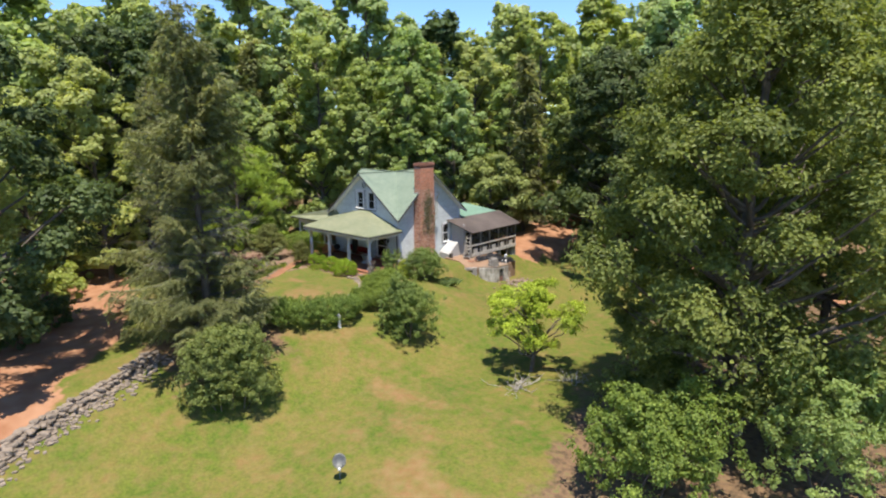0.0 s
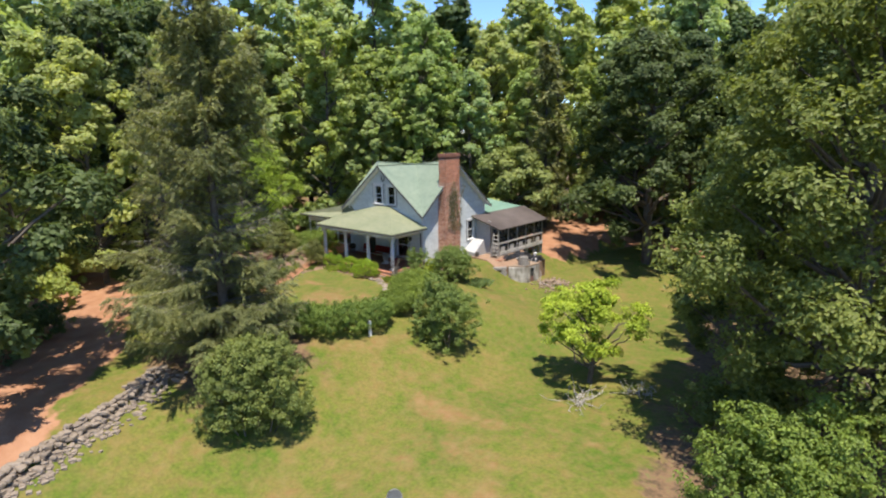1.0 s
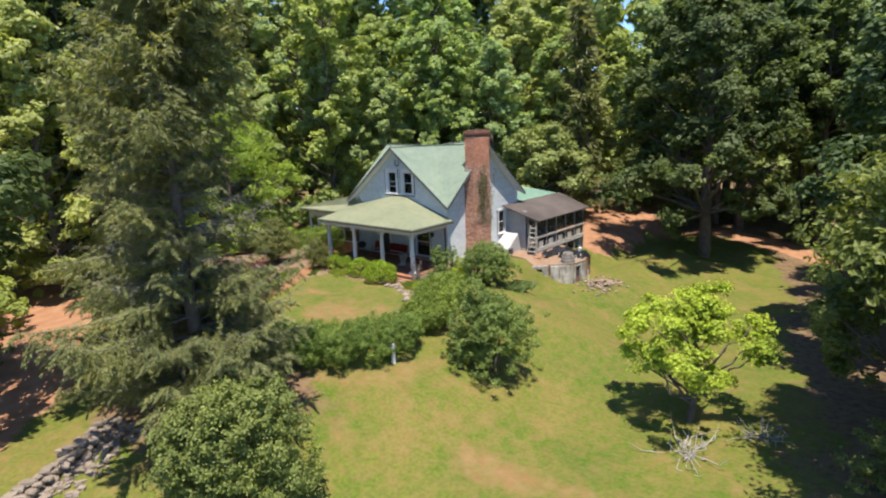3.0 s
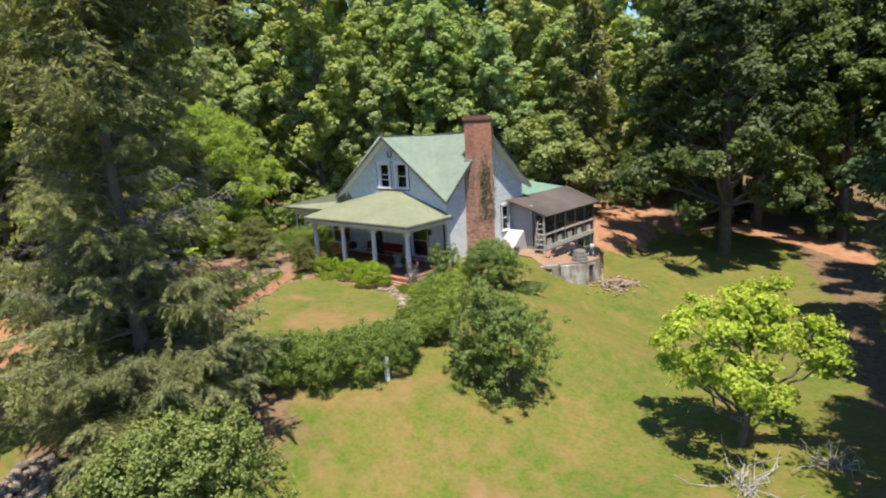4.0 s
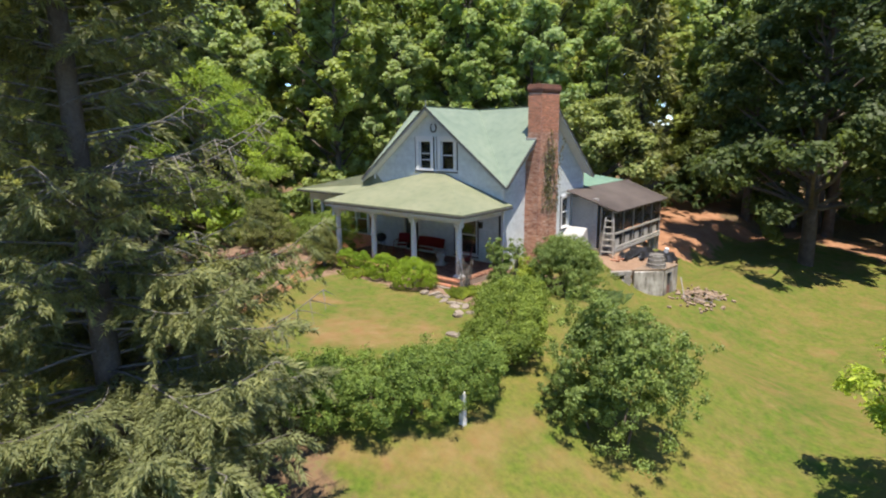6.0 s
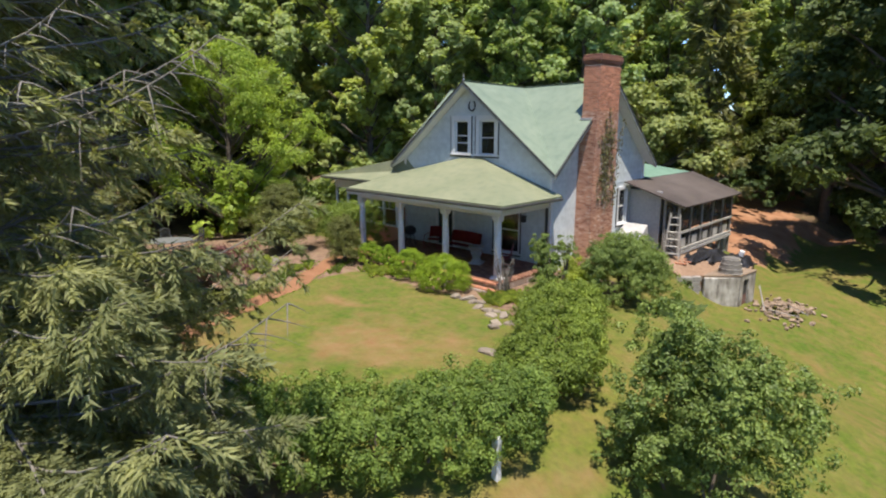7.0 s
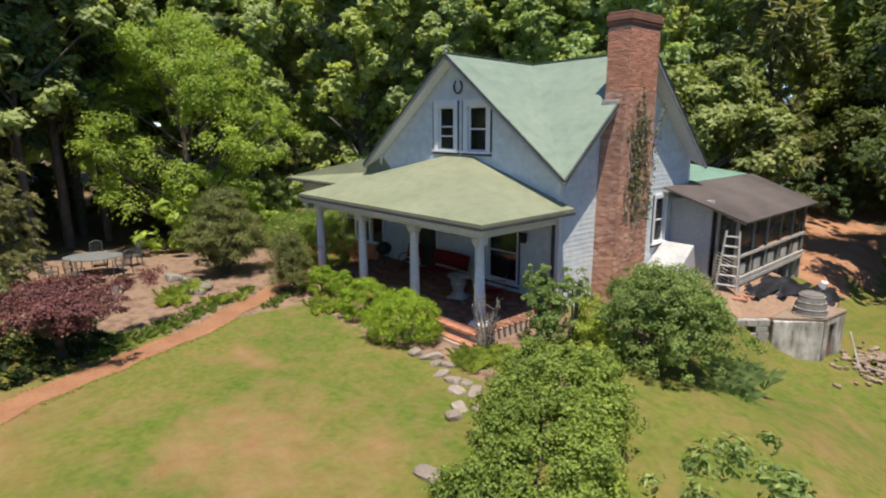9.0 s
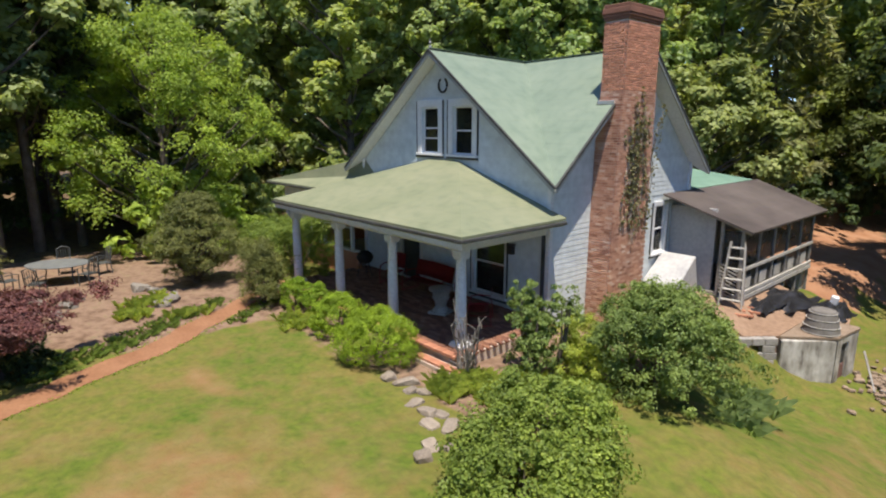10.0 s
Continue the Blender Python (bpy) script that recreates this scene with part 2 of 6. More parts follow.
ROOF_GREEN = roof_material("faded_green_roof", (0.150, 0.198, 0.148), (0.200, 0.246, 0.184), 0.30)
ROOF_PORCH = roof_material("faded_porch_roof", (0.170, 0.190, 0.115), (0.220, 0.230, 0.148), 0.22)
ROOF_TEAL = roof_material("dark_green_roof", (0.12, 0.215, 0.165), (0.185, 0.29, 0.22), 0.30)
ROOF_BROWN = roof_material("brown_felt_roof", (0.062, 0.05, 0.046), (0.115, 0.095, 0.086), 0.12)


def glass_material():
    m, nt, bs = material("window_glass", 0.03)
    bs.inputs["Base Color"].default_value = (0.75, 0.78, 0.78, 1)
    bs.inputs["Transmission Weight"].default_value = 1.0
    bs.inputs["IOR"].default_value = 1.45
    return m


GLASS = glass_material()


def screen_material():
    """Fine dark insect screen: mostly lets light through."""
    m, nt, bs = material("insect_screen", 0.7)
    bs.inputs["Base Color"].default_value = (0.05, 0.048, 0.044, 1)
    tr = nt.nodes.new("ShaderNodeBsdfTransparent")
    mx = nt.nodes.new("ShaderNodeMixShader")
    nt.links.new(ramp(nt, noise_fac(nt, 3, 3), [(0.3, (0.72,) * 3), (0.7, (0.88,) * 3)]), mx.inputs["Fac"])
    nt.links.new(tr.outputs["BSDF"], mx.inputs[1])
    nt.links.new(bs.outputs["BSDF"], mx.inputs[2])
    nt.links.new(mx.outputs["Shader"], nt.nodes["Material Output"].inputs["Surface"])
    return m


SCREEN = screen_material()


# ---- shapes ----
def thing(name, label, category, at=(0, 0, 0), turn=0.0, group="", size=1.0):
    ob = new(name)
    ob.empty_display_size = 0.2
    ob.matrix_basis = pose(*at, 0, 0, turn) @ Matrix.Scale(size, 4)
    return tagged(ob, label, category, group)


def mesh_part(name, me, mat, parent=None, label=""):
    ob = new(name, me)
    if mat is not None and not me.materials:
        me.materials.append(mat)
    elif mat is not None and me.materials[0] is not mat:
        ob.material_slots[0].link = "OBJECT"
        ob.material_slots[0].material = mat
    ob.parent = parent
    if label:
        tagged(ob, label)
    return ob


def part(name, bm, mat, parent=None, label="", smooth=False):
    me = bpy.data.meshes.new(name)
    bmesh.ops.recalc_face_normals(bm, faces=bm.faces)
    bm.to_mesh(me)
    bm.free()
    if smooth:
        me.shade_smooth()
    return mesh_part(name, me, mat, parent, label)


def fast_mesh(name, verts, faces, smooth=False):
    """A mesh from arrays; all faces have the same number of corners."""
    verts, faces = np.asarray(verts, np.float32), np.asarray(faces, np.int32)
    me = bpy.data.meshes.new(name)
    n, k = faces.shape
    me.vertices.add(len(verts))
    me.vertices.foreach_set("co", verts.ravel())
    me.loops.add(n * k)
    me.loops.foreach_set("vertex_index", faces.ravel())
    me.polygons.add(n)
    me.polygons.foreach_set("loop_start", np.arange(0, n * k, k, dtype=np.int32))
    me.polygons.foreach_set("use_smooth", np.full(n, smooth))
    me.update(calc_edges=True)
    return me


def hull8(bm, p):
    """A six-sided block from four lower corners and the four above them."""
    v = [bm.verts.new(q) for q in p]
    for f in ((3, 2, 1, 0), (4, 5, 6, 7), (0, 1, 5, 4), (1, 2, 6, 5), (2, 3, 7, 6), (3, 0, 4, 7)):
        bm.faces.new([v[i] for i in f])
    return v


def box(bm, x0, x1, y0, y1, z0, z1):
    return hull8(bm, [(x0, y0, z0), (x1, y0, z0), (x1, y1, z0), (x0, y1, z0), (x0, y0, z1), (x1, y0, z1), (x1, y1, z1), (x0, y1, z1)])


def soften(bm, width=0.01, segments=1):
    bmesh.ops.bevel(bm, geom=list(bm.edges), offset=width, segments=segments, affect="EDGES", profile=0.5)


def box_part(name, mat, parent, x0, x1, y0, y1, z0, z1, bevel=0.008, label=""):
    bm = bmesh.new()
    box(bm, x0, x1, y0, y1, z0, z1)
    if bevel:
        soften(bm, bevel)
    return part(name, bm, mat, parent, label)


def beam(bm, a, b, w, h, up=(0, 0, 1)):
    """A straight bar from a to b with a w by h section."""
    a, b = Vector(a), Vector(b)
    d = (b - a).normalized()
    s = d.cross(Vector(up))
    s = s.normalized() if s.length > 1e-4 else Vector((1, 0, 0))
    u = s.cross(d).normalized()
    c = [(-w / 2, -h / 2), (w / 2, -h / 2), (w / 2, h / 2), (-w / 2, h / 2)]
    hull8(bm, [a + s * i + u * j for i, j in c] + [b + s * i + u * j for i, j in c])


def lathe(profile, seg=16):
    """A turned shape from (radius, height) pairs."""
    bm = bmesh.new()
    rings = [[bm.verts.new((r * math.cos(2 * math.pi * i / seg), r * math.sin(2 * math.pi * i / seg), z)) for i in range(seg)] for r, z in profile]
    for a, b in zip(rings, rings[1:]):
        for i in range(seg):
            j = (i + 1) % seg
            bm.faces.new((a[i], a[j], b[j], b[i]))
    bm.faces.new(rings[0][::-1])
    bm.faces.new(rings[-1])
    return bm


def tubes(lines, seg=6):
    """Tapered round tubes along lines of (x, y, z, radius), as arrays of points and quads."""
    vs, fs, base = [], [], 0
    ring = np.arange(seg) * 2 * np.pi / seg
    for ln in lines:
        p = np.asarray(ln, float)
        d = np.gradient(p[:, :3], axis=0)
        d /= np.linalg.norm(d, axis=1, keepdims=True) + 1e-9
        ref = np.where(np.abs(d[:, 2:3]) > 0.9, np.array([[1.0, 0, 0]]), np.array([[0, 0, 1.0]]))
        s = np.cross(d, ref)
        s /= np.linalg.norm(s, axis=1, keepdims=True) + 1e-9
        u = np.cross(s, d)
        v = p[:, None, :3] + p[:, None, 3:4] * (s[:, None] * np.cos(ring)[None, :, None] + u[:, None] * np.sin(ring)[None, :, None])
        vs.append(v.reshape(-1, 3))
        n = len(p)
        i, j = np.meshgrid(np.arange(n - 1), np.arange(seg), indexing="ij")
        k = (j + 1) % seg
        fs.append(base + np.stack([i * seg + j, i * seg + k, (i + 1) * seg + k, (i + 1) * seg + j], -1).reshape(-1, 4))
        base += n * seg
    return np.concatenate(vs), np.concatenate(fs)


def unit(a):
    return a / (np.linalg.norm(a, axis=-1, keepdims=True) + 1e-9)


def leaf_arrays(rng, p, n, length, width, axis=None, fold=0.18):
    """One folded, pointed leaf at each place p, facing n."""
    t = rng.normal(size=p.shape) if axis is None else axis
    t = unit(t - n * np.sum(t * n, -1, keepdims=True))
    b = np.cross(n, t)
    ln = (length * rng.uniform(0.7, 1.3, (len(p), 1)))
    wd = (width * rng.uniform(0.7, 1.3, (len(p), 1)))
    v = np.stack([p - t * ln * 0.5, p + b * wd * 0.5 + n * wd * fold - t * ln * 0.08, p + t * ln * 0.5 - n * wd * fold, p - b * wd * 0.5 + n * wd * fold - t * ln * 0.08], 1)
    return v.reshape(-1, 3), np.arange(len(p) * 4).reshape(-1, 4)


def leaf_tris(rng, p, n, length, width):
    """One small three-cornered leaf at each place p, facing n; for woods far off."""
    t = rng.normal(size=p.shape)
    t = unit(t - n * np.sum(t * n, -1, keepdims=True))
    b = np.cross(n, t)
    ln, wd = length * rng.uniform(0.7, 1.3, (len(p), 1)), width * rng.uniform(0.7, 1.3, (len(p), 1))
    v = np.stack([p + t * ln * 0.6, p - t * ln * 0.4 + b * wd * 0.5, p - t * ln * 0.4 - b * wd * 0.5], 1)
    return v.reshape(-1, 3), np.arange(len(p) * 3).reshape(-1, 3)


def needle_tris(rng, p, n, length, width, axis):
    """One tapered needle at each place p along axis."""
    t = unit(axis)
    b = unit(np.cross(n, t))
    ln, wd = length * rng.uniform(0.7, 1.3, (len(p), 1)), width * rng.uniform(0.7, 1.3, (len(p), 1))
    v = np.stack([p + t * ln, p + b * wd * 0.5, p - b * wd * 0.5], 1)
    return v.reshape(-1, 3), np.arange(len(p) * 3).reshape(-1, 3)


def lobed_tree(name, seed, height, radius, base, lobes, per_lobe, per, lobe_r, clump_r, leaf, trunk_r=0.25, belly=0.42, tip=0.3, far=True, flat=0.72, spread=0.22, slim=0.62):
    """Trunk and limbs; each limb bears one leafy lobe of the crown, made of small clumps of leaves with gaps between."""
    rng = np.random.default_rng(seed)
    t = np.clip((np.arange(lobes) + rng.uniform(0, 1, lobes)) / lobes, 0, 1) ** 0.9
    prof = np.where(t < belly, 0.6 + 0.4 * np.sin(t / belly * np.pi / 2), tip + (1 - tip) * np.cos((t - belly) / (1 - belly) * np.pi / 2) ** 0.8)
    ang = np.arange(lobes) * 2.39996 + rng.normal(0, 0.45, lobes)
    lr = lobe_r * rng.uniform(0.62, 1.35, lobes) * (0.55 + 0.45 * prof)
    rho = np.maximum(radius * prof * rng.uniform(1 - 2 * spread, 1 + 0.6 * spread, lobes) - 0.7 * lr, 0.0)
    z = base + 0.6 * lr + t * (height - base - 1.3 * lr)
    away = np.stack([np.cos(ang), np.sin(ang), np.zeros(lobes)], 1)
    c = away * rho[:, None]
    c[:, 2] = z
    d = unit(rng.normal(size=(lobes, per_lobe, 3)) + 0.65 * away[:, None] + np.array([0, 0, 0.5]))
    q = c[:, None] + d * (lr[:, None, None] * rng.uniform(0.5, 1.12, (lobes, per_lobe, 1))) * np.array([1, 1, flat])
    cr = clump_r * rng.uniform(0.5, 1.5, (lobes, per_lobe, 1, 1))
    e = unit(rng.normal(size=(lobes, per_lobe, per, 3)) + 0.35 * d[:, :, None] + np.array([0, 0, 0.25]))
    p = q[:, :, None] + e * cr * rng.uniform(0.15, 1.15, (lobes, per_lobe, per, 1)) ** 0.8 * np.array([1, 1, 0.7])
    n = unit(0.6 * e + 0.4 * d[:, :, None] + np.array([0, 0, 0.62]) + 0.45 * rng.normal(size=e.shape))
    p, n = p.reshape(-1, 3), n.reshape(-1, 3)
    lv, lf = leaf_tris(rng, p, n, leaf, leaf * 0.85) if far else leaf_arrays(rng, p, n, leaf, leaf * slim)
    crown = fast_mesh(name + "_crown", lv, lf)
    top = base + 0.85 * (height - base)
    hs = np.linspace(-0.4, top, 9)
    wob = np.cumsum(rng.normal(0, 0.08, (9, 2)), 0)
    wob[0:2] = 0
    stem = np.stack([wob[:, 0], wob[:, 1], hs, trunk_r * (1.25 - 1.0 * np.linspace(0, 1, 9)) + 0.02], 1)
    lines = [stem]
    for k in range(lobes):
        h0 = min(max(base * 0.6, 0.17 * height if height > 12 else 0, z[k] - 0.65 * rho[k] - 0.4), top * 0.96)
        x0, y0 = np.interp(h0, hs, stem[:, 0]), np.interp(h0, hs, stem[:, 1])
        u = np.linspace(0, 1, 6)
        r0 = np.interp(h0, hs, stem[:, 3]) * 0.42
        w = rng.normal(0, 0.10, (6, 3)) * np.sin(u * np.pi)[:, None]
        lines.append(np.stack([x0 + (c[k, 0] - x0) * u + w[:, 0], y0 + (c[k, 1] - y0) * u + w[:, 1], h0 + (z[k] - h0) * u ** 1.2 + w[:, 2], r0 * (1 - 0.85 * u) + 0.012], 1))
    tv, tf = tubes(lines, 6)
    return fast_mesh(name + "_trunk", tv, tf, True), crown


def plant_tree(name, label, category, meshes, leaf_mat, at, turn=0.0, size=1.0, group=""):
    ob = thing(name, label, category, at, turn, group, size)
    mesh_part("trunk", meshes[0], BARK, ob)
    mesh_part("crown", meshes[1], leaf_mat, ob)
    if len(meshes) > 2:
        mesh_part("branch_frame", meshes[2], GREY_BARK, ob, "grey weathered branches")
    return ob


def spruce_meshes(name, seed, height, reach, first, step, per_whorl, needle, droop=0.55, sparse=0.0, trunk_r=0.24, power=0.75, slim=0.34, gap=0.30):
    """Trunk, sagging branches of uneven length, and hanging twigs with brushes of needles round them."""
    rng = np.random.default_rng(seed)
    hs = np.linspace(-0.4, height, 10)
    stem = np.stack([np.zeros(10), np.zeros(10), hs, trunk_r * (1 - 0.93 * np.linspace(0, 1, 10))], 1)
    lines, P, N, A, S = [stem], [], [], [], []
    ph = rng.uniform(0, 6.28, 3)
    z = first
    while z < height - 0.2:
        k = 1 - z / height
        fine = needle if z < 8.5 else needle * (1.5 if z < 11 else 2.2)
        for i in range(per_whorl):
            a = rng.uniform(0, 2 * np.pi)
            uneven = 1 + 0.18 * np.sin(a * 2 + ph[0] + z * 0.9) + 0.12 * np.sin(a * 3 + ph[1] - z * 0.6)
            dead = height > 10 and 4.6 < z < 9.5
            ln = reach * (k ** power) * rng.uniform(0.62, 1.02) * uneven * (0.78 if dead else 1.0) + 0.15
            out, side = np.array([np.cos(a), np.sin(a), 0]), np.array([-np.sin(a), np.cos(a), 0])
            s = np.linspace(0, 1, 8)
            sag = droop * rng.uniform(0.5, 1.5)
            zz = z + rng.uniform(-0.25, 0.25) + ln * (0.14 * s - sag * s ** 2 + 0.35 * s ** 3) + 0.25 * (1 - k) * ln * s
            bend = rng.normal(0, 0.12) * ln * s ** 2
            line = out * (ln * s)[:, None] + side * bend[:, None]
            line[:, 2] = zz
            rad = 0.007 + 0.021 * np.sqrt(ln / max(reach, 1e-3)) * (1 - s)
            lines.append(np.column_stack([line, rad]))
            bare = rng.random() < (0.42 if dead and sparse > 0.1 else sparse)
            start = rng.uniform(0.08, 0.3) if z < 10 else 0.08
            m = max(2, int(ln * (1 - start) / gap))
            for u in np.linspace(start, 1.0, m):
                q = np.array([np.interp(u, s, line[:, j]) for j in range(3)])
                for sg in (-1, 1):
                    tw = (0.20 + 0.19 * ln * (1 - abs(u - 0.45))) * rng.uniform(0.5, 1.4)
                    dirn = unit(side * sg * rng.uniform(0.4, 1.0) + out * rng.uniform(0.3, 1.0) + np.array([0, 0, rng.uniform(-0.45, 0.1)]))
                    hang = rng.uniform(0.1, 0.5)
                    v3 = np.linspace(0, 1, 4)[:, None]
                    tip = q + dirn * tw * v3 - np.array([0, 0, 1.0]) * (hang * tw * v3 ** 2)
                    if z < 9 and (bare or rng.random() < 0.12):
                        lines.append(np.column_stack([tip, 0.010 * (1.1 - v3)]))
                    if bare and rng.random() < 0.8:
                        continue
                    c = max(6, int(tw / fine * (17.0 if z < 8.5 else 11.0)))
                    v = rng.uniform(0.05, 1, (c, 1))
                    radial = unit(rng.normal(size=(c, 3)))
                    along = unit(np.tile(dirn, (c, 1)) - np.array([0, 0, 2.0]) * hang * v * 0.9)
                    P.append(q + dirn * tw * v - np.array([0, 0, 1.0]) * (hang * tw * v ** 2) + radial * (0.10 * fine + 0.17 * tw) * rng.random((c, 1)) * (1.15 - v))
                    S.append(np.full((c, 1), fine))
                    A.append(unit(along + 0.75 * radial))
                    N.append(unit(np.array([0, 0, 0.8]) + 0.5 * radial + 0.3 * out + 0.35 * rng.normal(size=(c, 3))))
        z += step * rng.uniform(0.7, 1.3)
    P, N, A, S = np.concatenate(P), np.concatenate(N), np.concatenate(A), np.concatenate(S)
    lv, lf = needle_tris(rng, P, N, S, S * slim, A)
    tv, tf = tubes(lines[:1], 9)
    bv, bf = tubes(lines[1:], 5)
    return fast_mesh(name + "_trunk", tv, tf, True), fast_mesh(name + "_crown", lv, lf), fast_mesh(name + "_branches", bv, bf, True)


def bush_mesh(name, seed, blobs, count, leaf, rough=0.16, up=0.35, wide=0.6, tuft=0.30):
    """Leaves in small tufts all over one or more rounded blobs (x, y, z, rx, ry, rz)."""
    rng = np.random.default_rng(seed)
    blobs = np.asarray(blobs, float)
    area = blobs[:, 3] * blobs[:, 5]
    P, N = [], []
    for b, share in zip(blobs, area / area.sum()):
        per = 44
        n = max(6, int(count * share / per))
        d = unit(rng.normal(size=(n, 3)))
        d[:, 2] = np.where(d[:, 2] < -0.6, -d[:, 2], d[:, 2])
        f = rng.uniform(1.6, 3.6, (5, 3)) * rng.choice([-1, 1], (5, 3))
        lump = sum(np.sin(d @ f[i] + i * 1.7) for i in range(5)) / 5
        g = rng.uniform(4.5, 8.5, (5, 3)) * rng.choice([-1, 1], (5, 3))
        boss = sum(np.sin(d @ g[i] + i * 2.3) for i in range(5)) / 2.2
        r = (1 + rough * 1.3 * lump + rough * 0.75 * boss - 1.1 * rough * (boss < -0.35)) * (1.02 - 0.4 * rng.random(n) ** 2.5) + rough * 0.25 * rng.normal(size=n)
        c = b[:3] + d * r[:, None] * b[3:]
        c[:, 2] = np.maximum(c[:, 2], 0.08)
        cr = 0.72 * tuft * min(1.0, 0.35 + 0.5 * b[3]) * rng.uniform(0.55, 1.35, n)
        face = unit(d + 0.3 * rng.normal(size=d.shape))
        e = unit(rng.normal(size=(n, per, 3)) + 0.95 * face[:, None])
        p = c[:, None] + e * (cr[:, None, None] * rng.uniform(0.4, 1.1, (n, per, 1))) * np.array([1, 1, 0.8])
        P.append(p.reshape(-1, 3))
        N.append(unit(e * 0.95 + up * np.array([0, 0, 1.0]) + 0.28 * rng.normal(size=(n, per, 3))).reshape(-1, 3))
    P, N = np.concatenate(P), np.concatenate(N)
    v, f = leaf_arrays(rng, P, N, leaf, leaf * wide)
    return fast_mesh(name, v, f)


def stone_mesh(name, seed, sx, sy, sz):
    rng = np.random.default_rng(seed)
    bm = bmesh.new()
    bmesh.ops.create_icosphere(bm, subdivisions=2, radius=1.0)
    f = rng.uniform(1.2, 2.6, (4, 3)) * rng.choice([-1, 1], (4, 3))
    for v in bm.verts:
        c = np.array(v.co)
        k = 1 + 0.16 * sum(math.sin(float(f[i] @ c) + i) for i in range(4)) / 2
        q = np.sign(c) * np.abs(c) ** 0.62 * k
        v.co = (q[0] * sx, q[1] * sy, q[2] * sz)
    me = bpy.data.meshes.new(name)
    bm.to_mesh(me)
    bm.free()
    return me


# ---- the lie of the land ----
def sstep(a, b, x):
    t = np.clip((np.asarray(x, float) - a) / (b - a), 0, 1)
    return t * t * (3 - 2 * t)


def land(x, y):
    """Height of the ground: a level shelf round the house, falling away beyond the hedge and by the cellar."""
    x, y = np.asarray(x, float), np.asarray(y, float)
    z = -0.12 - 2.6 * sstep(8.5, 19, x + 0.12 * (-y - 12)) - 1.0 * sstep(15, 26, -y)
    z = z - 1.75 * sstep(7.9, 10.4, x) * sstep(-6, 1, y) * (1 - 0.75 * sstep(14, 22, x))
    z = z - 0.8 * sstep(3.5, 10, y) * sstep(4, 8, x) * (1 - sstep(8, 12, x)) - 0.35 * sstep(4, 11, -x)
    far = np.hypot(x - 5, y + 5)
    z = z + 0.10 * np.sin(x * 0.31 + 1.0) * np.sin(y * 0.27) * sstep(8, 20, far) + 2.5 * sstep(70, 260, far)
    return z


def ground_z(x, y):
    return float(land(x, y))


def near_line(x, y, pts):
    """Distance of places to a broken line."""
    best = np.full(np.shape(x), 1e9)
    for (ax, ay), (bx, by) in zip(pts, pts[1:]):
        dx, dy = bx - ax, by - ay
        t = np.clip(((x - ax) * dx + (y - ay) * dy) / (dx * dx + dy * dy), 0, 1)
        best = np.minimum(best, np.hypot(x - ax - t * dx, y - ay - t * dy))
    return best


DRIVE = [(22, -46), (13.5, -38), (6.0, -31.0), (0.5, -26.5), (-8, -22.5), (-22, -21)]
LANE = [(6.0, 18.0), (9.0, 22.5), (13.2, 25.6), (18.5, 24.1), (22.6, 22.8), (32, 20)]
YARD = [(6.4, 12.0), (6.4, 15), (5.8, 19), (3.8, 28), (0, 40)]
GARDEN_PATH = [(-3.2, -5.4), (-2.9, -7.4), (-1.6, -9.4), (-0.1, -11.5), (1.1, -14.4), (2.6, -17.2), (4.2, -20.5)]
WALL_LINE = [(15.9, -38.0), (12.8, -34.2), (10.75, -31.0), (9.75, -28.2), (8.7, -25.6), (7.3, -23.6)]


